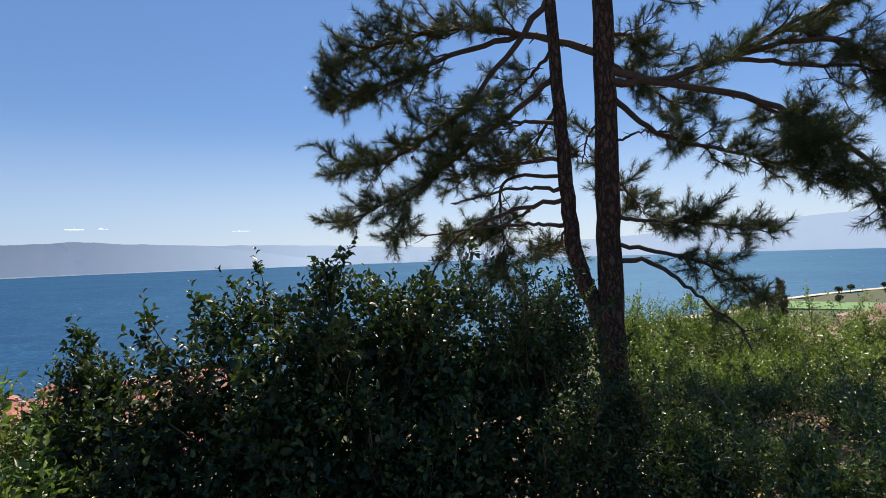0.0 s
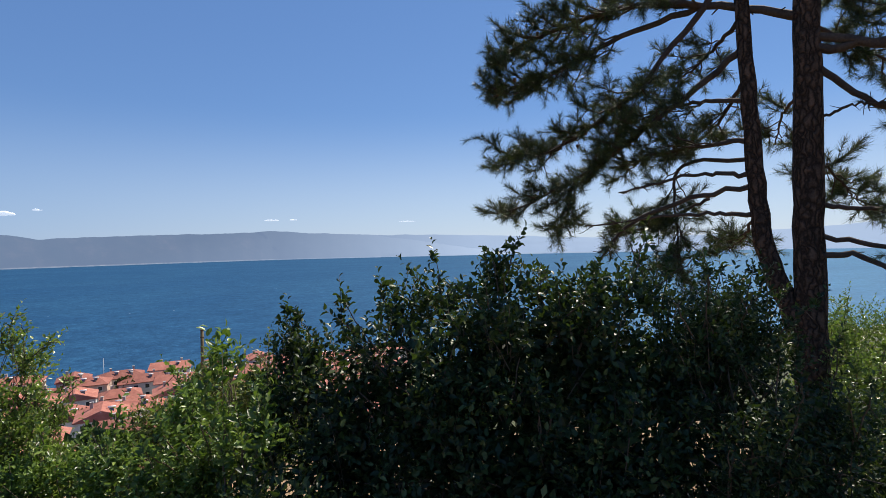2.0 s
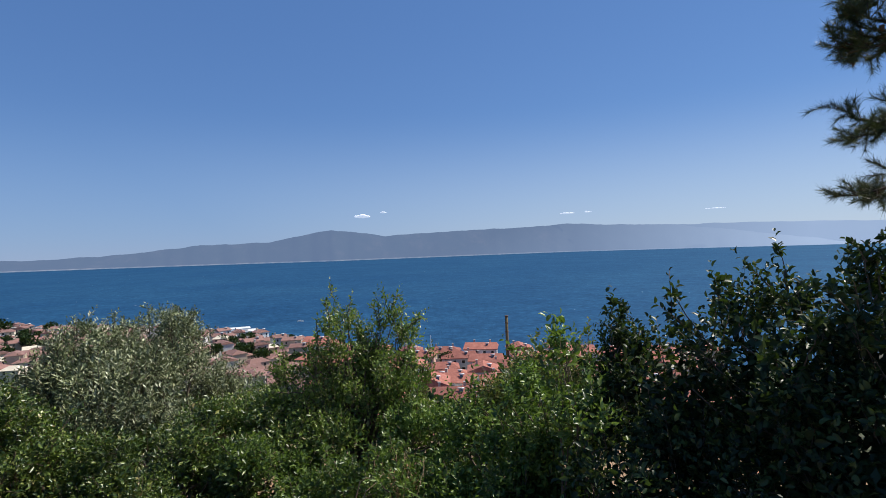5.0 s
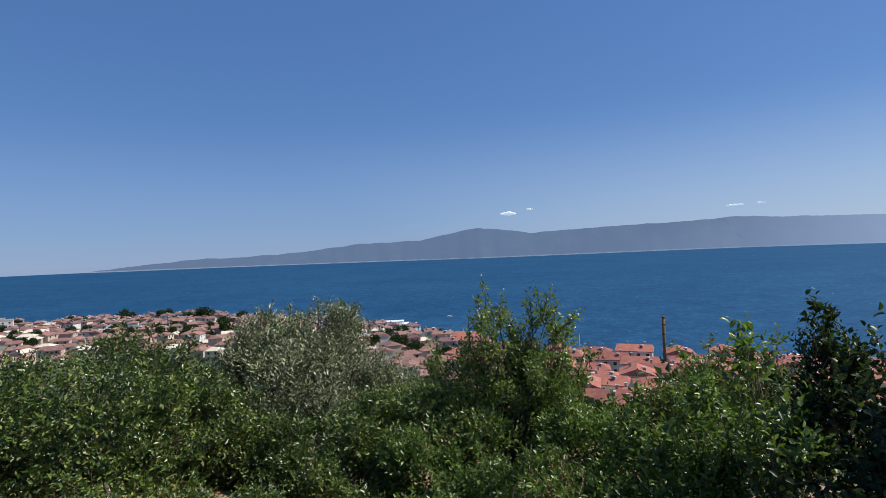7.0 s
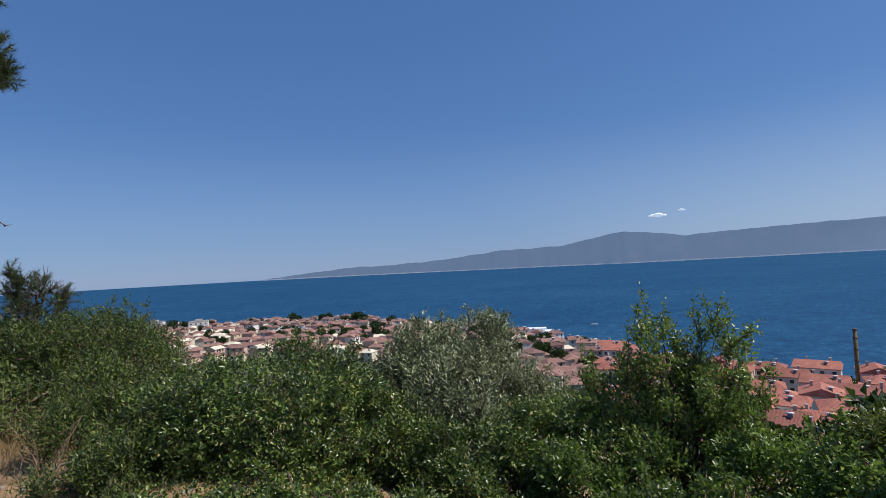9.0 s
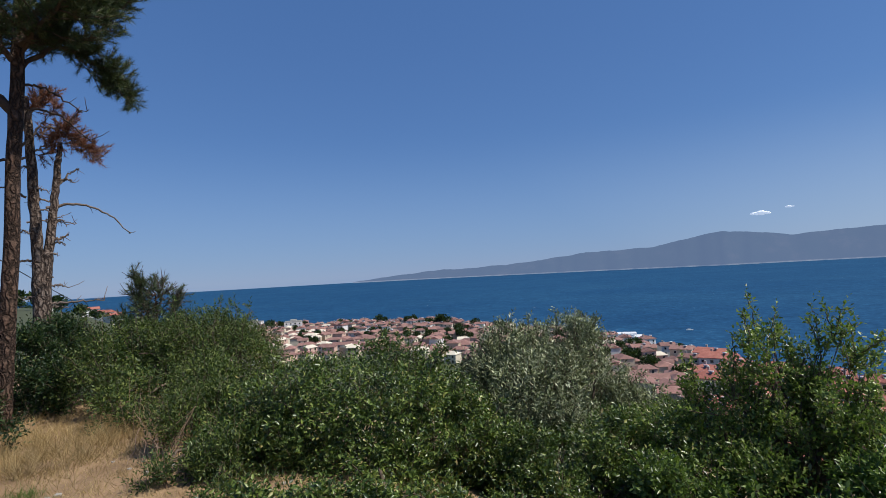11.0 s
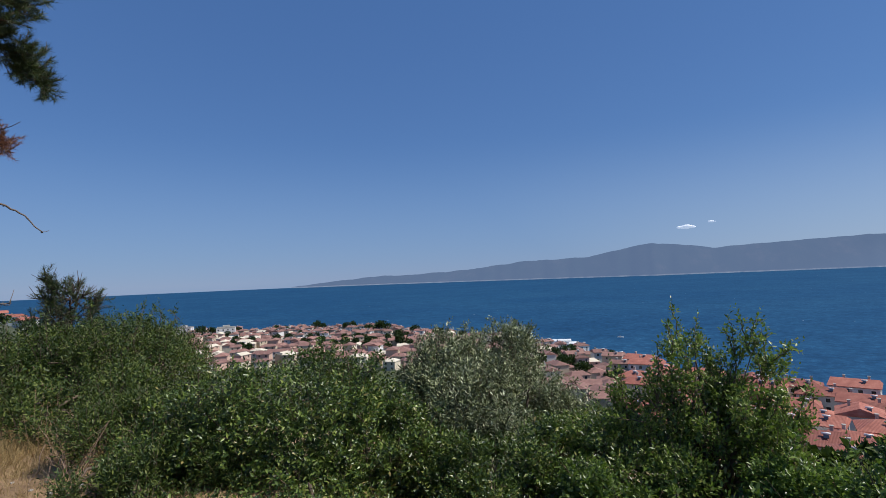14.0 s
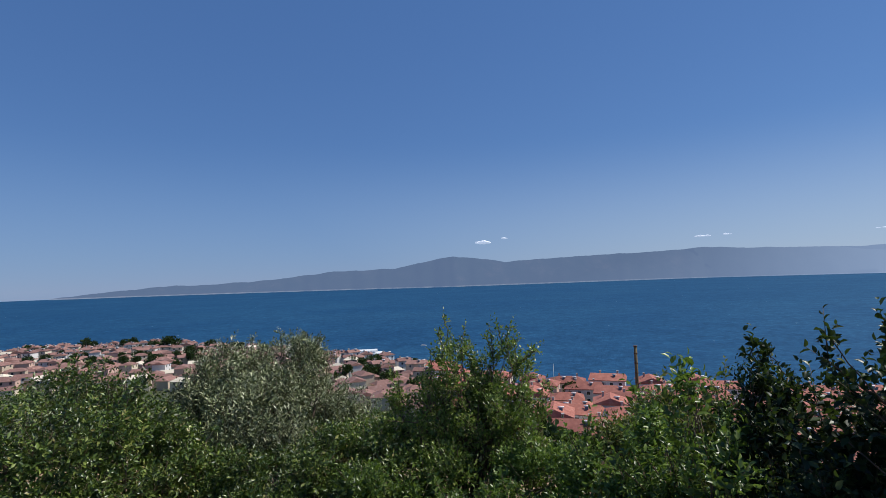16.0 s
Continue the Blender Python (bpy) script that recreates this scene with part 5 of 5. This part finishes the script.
build_pier()
build_boat(73.0, 412, 16, 160, 0, "white ferry boat moored by the pier")
build_boat(29.3, 274, 22, 20, 0, "long white ferry boat at the quay")
build_boat(49.6, 268, 9, 120, 11, "small white sailing boat with bare mast")
build_boat(66.9, 402, 7, 30, 0, "small white motor boat on the water")
build_boat(63.2, 450, 5, 80, 0, "tiny white motor boat on open water")


def build_beach():
    verts, faces = [], []
    n = 40
    for i in range(n):
        b = -52 + 30 * i / (n - 1)
        r = shore(b)
        for off, z in ((-34, 0.25), (-12, 0.2), (6, -1.6)):
            x, y = place(b, r + off + 3 * noise.noise((b, off, 0)))
            verts.append((x, y, max(height(x, y), SEA_Z - 0.6) + z))
    for i in range(n - 1):
        for j in range(2):
            a = i * 3 + j
            faces.append((a, a + 1, a + 4, a + 3))
    tagged(new("beach", mesh_from("beach", verts, faces, SAND, True)), "pale sandy beach strip on the point", "beach", kind="structure")
    x, y = place(-38.6, 530)
    V, F = join_boxes([(-52, 52, -30, 30, -1.0, 1.0)])
    f = tagged(new("sports_field", mesh_from("sports_field", V, F, FIELD)), "green sports field on the coastal plain", "field", kind="structure")
    f.matrix_world = pose(x, y, height(x, y), 0, 0, -35)


build_beach()


def build_tree(seed, h, r, label, group):
    """A far broad tree: trunk, limbs and a crown of leaf clumps."""
    rng = np.random.default_rng(seed)
    top = empty("tree", Matrix.Identity(4), label, "tree", group)
    wood = [tube_arrays(curve_pts([(0, 0, -1), (0.1, 0, h * 0.3), (0, 0.1, h * 0.6)], 6), np.linspace(0.3, 0.12, 6), 7)]
    P, D = [], []
    for k in range(16):
        e = unit(rng.normal(size=3) + np.array([0, 0, 0.4])) * r * rng.uniform(0.55, 0.95)
        e = np.array([0, 0, h * 0.62]) + e * np.array([1, 1, 0.8])
        wood.append(tube_arrays(curve_pts([(0, 0, h * 0.35), e * 0.6 + np.array([0, 0, h * 0.15]), e], 5), np.linspace(0.12, 0.03, 5), 4))
        d = unit(rng.normal(size=(30, 3)))
        P.append(e + d * r * 0.36 * rng.uniform(0.5, 1.1, (30, 1)))
        D.append(unit(d + np.array([0, 0, 0.4])))
    P, D = np.vstack(P), np.vstack(D)
    L = rng.uniform(0.7, 1.3, len(P))
    child("trunk", tri_mesh("trunk", *pack(wood), TWIG), top)
    child("crown", tri_mesh("crown", *leaf_arrays(P, D, unit(rng.normal(size=P.shape)), L, L * 0.8), LEAF_DARK), top, kind="stuff")
    return top


def scatter_trees():
    rng = random.Random(9)
    kinds = [build_tree(51, 9, 3.4, "broad dark green tree among the houses", "trees in the town"), build_tree(52, 7.5, 2.8, "round dark green tree among the houses", "trees in the town"),
             build_tree(53, 10, 3.0, "tall dark green tree among the houses", "trees in the town")]
    for k in range(262):
        if k < 100:
            b = rng.uniform(64, 112)
            r = shore(b) * rng.uniform(0.66, 0.97)
        elif k < 125:
            b = rng.uniform(22, 64)
            r = rng.uniform(135, shore(b) - 15)
        elif k < 155:
            b = rng.uniform(-46, -16)
            r = shore(b) - rng.uniform(30, 190)
        elif k < 220:
            b, r = rng.uniform(-20, 112), rng.uniform(50, 105)
        else:
            b, r = rng.uniform(113, 132), rng.uniform(180, 800)
        x, y = place(b, r)
        m = pose(x, y, height(x, y), 0, 0, rng.uniform(0, 360))
        if k < 3:
            kinds[k].matrix_basis = m
        else:
            copy_thing(kinds[k % 3], m)
    # taller trees that stand up over the roofs of the point
    for b, f, size in ((105.9, 0.9, 1.6), (104.9, 0.92, 1.3), (98.8, 0.95, 1.3), (94.8, 0.95, 1.5), (94.2, 0.95, 1.2), (91.7, 0.95, 1.2), (91.2, 0.94, 1.4), (88.3, 0.88, 1.9), (87.8, 0.88, 1.6), (89.4, 0.9, 1.2), (84.6, 0.9, 1.3), (86.0, 0.72, 1.2), (95.5, 0.8, 1.1)):
        x, y = place(b, shore(b) * f)
        copy_thing(kinds[int(b * 10) % 3], pose(x, y, height(x, y), 0, 0, b * 7) @ Matrix.Scale(size, 4))


scatter_trees()


def build_cloud(b, el, wide, high, seed):
    rng = np.random.default_rng(seed)
    d = 4850
    x, y = place(b, d)
    bm = bmesh.new()
    for k in range(9):
        a = rng.uniform(-0.5, 0.5)
        s = (0.34 - 0.4 * abs(a)) * rng.uniform(0.7, 1.2)
        bmesh.ops.create_icosphere(bm, subdivisions=3, radius=1.0, matrix=Matrix.LocRotScale((a * wide, 0, s * high * 0.5), None, (s * wide * 0.7, s * wide * 0.3, s * high * 1.3)))
    for v in bm.verts:
        v.co += v.normal * high * 0.12 * noise.noise(v.co * 0.06)
    me = bpy.data.meshes.new("cloud")
    bm.to_mesh(me)
    bm.free()
    me.materials.append(CLOUD)
    me.polygons.foreach_set("use_smooth", [True] * len(me.polygons))
    ob = new("cloud", me)
    ob.matrix_world = pose(x, y, 2 + d * math.tan(radians(el)), 0, 0, b)
    tagged(ob, "small white fair-weather cloud low over the mountains", "cloud", "clouds", "structure")


build_cloud(56.4, 3.75, 150, 34, 1)
build_cloud(54.2, 4.15, 60, 20, 2)
build_cloud(34.6, 3.35, 130, 16, 3)
build_cloud(32.6, 3.4, 70, 16, 4)
build_cloud(20.6, 3.1, 130, 10, 6)


# ---- overhead cable ----
def build_utility_pole(x, y, top_z, label):
    z0 = height(x, y)
    top = empty("utility_pole", pose(x, y, z0), label, "utility pole", "utility poles")
    child("post", tri_mesh("post", *tube_arrays(np.array([(0, 0, -0.8), (0, 0, (top_z - z0) * 0.5), (0, 0, top_z - z0 + 0.25)]), [0.13, 0.12, 0.09], 10), WOOD), top)
    child("insulator", tri_mesh("insulator", *tube_arrays(np.array([(0, 0, top_z - z0 + 0.24), (0, 0, top_z - z0 + 0.3), (0, 0, top_z - z0 + 0.4)]), [0.05, 0.07, 0.03], 8), METAL_WHITE), top)


PA, PB = np.array((-2.1, -5.3, 4.75)), np.array((-43.0, -22.4, -0.7))
build_utility_pole(PA[0], PA[1], PA[2], "weathered wooden utility pole by the path")
build_utility_pole(PB[0], PB[1], PB[2], "wooden utility pole down the slope")
t_ = np.linspace(0, 1, 24)[:, None]
run = PA * (1 - t_) + PB * t_ - np.array([0, 0, 0.7]) * (4 * t_ * (1 - t_))
tagged(new("cable", tri_mesh("cable", *tube_arrays(run, np.full(24, 0.011), 6), WIRE)), "sagging black overhead cable between utility poles", "cable")


# ---- dry clearing ----
def build_grass(name, mat, b0, b1, r0, r1, clumps, per, tall, label, seed):
    rng = np.random.default_rng(seed)
    P, D, L = [], [], []
    for k in range(clumps):
        b, r = rng.uniform(b0, b1), math.sqrt(rng.uniform(r0 ** 2, r1 ** 2))
        x, y = place(b, r)
        big = tall * rng.uniform(0.25, 1.0) * (1.0 + 0.9 * noise.noise((x * 0.9, y * 0.9, 4)))
        q = np.column_stack([x + rng.normal(0, 0.05, per), y + rng.normal(0, 0.05, per)])
        z = np.array([height(a, c) for a, c in q])
        P.append(np.column_stack([q, z - 0.01]))
        D.append(unit(rng.normal(size=(per, 3)) * np.array([0.55, 0.55, 0.2]) + np.array([0.05, 0.05, 0.75])))
        L.append(big * rng.uniform(0.4, 1.2, per))
    P, D, L = np.vstack(P), np.vstack(D), np.concatenate(L)
    V, F = blade_arrays(P, D, L, np.full(len(P), 0.005), rng)
    tagged(new(name, tri_mesh(name, V, F, mat)), label, "grass", kind="stuff")


build_grass("dry_grass", STRAW, 104, 150, 2.6, 9.5, 2600, 14, 0.15, "sun-bleached straw-coloured dry grass on bare earth", 61)
build_grass("dry_grass", STRAW, 115, 130, 6.6, 8.6, 300, 22, 0.3, "tall dry grass stalks at the edge of the bushes", 62)
build_grass("green_grass", GRASS, 126.5, 130.5, 5.2, 6.2, 120, 20, 0.12, "small patch of fresh green grass", 63)
rs_ = random.Random(64)
stones = []
for k in range(46):
    b, r = rs_.uniform(108, 146), rs_.uniform(3.2, 7.5)
    x, y = place(b, r)
    s = rs_.uniform(0.012, 0.035)
    bm = bmesh.new()
    bmesh.ops.create_icosphere(bm, subdivisions=1, radius=s)
    for v in bm.verts:
        v.co = Vector((v.co.x * 1.3, v.co.y, v.co.z * 0.7)) * rs_.uniform(0.8, 1.15)
    me = bpy.data.meshes.new("stone")
    bm.to_mesh(me)
    bm.free()
    me.materials.append(ROCK)
    st = new("stone", me)
    st.matrix_world = pose(x, y, height(x, y) + s * 0.3, 0, 0, rs_.uniform(0, 360))
    tagged(st, "small pale stone lying on the dry earth", "stone", "stones on the path")
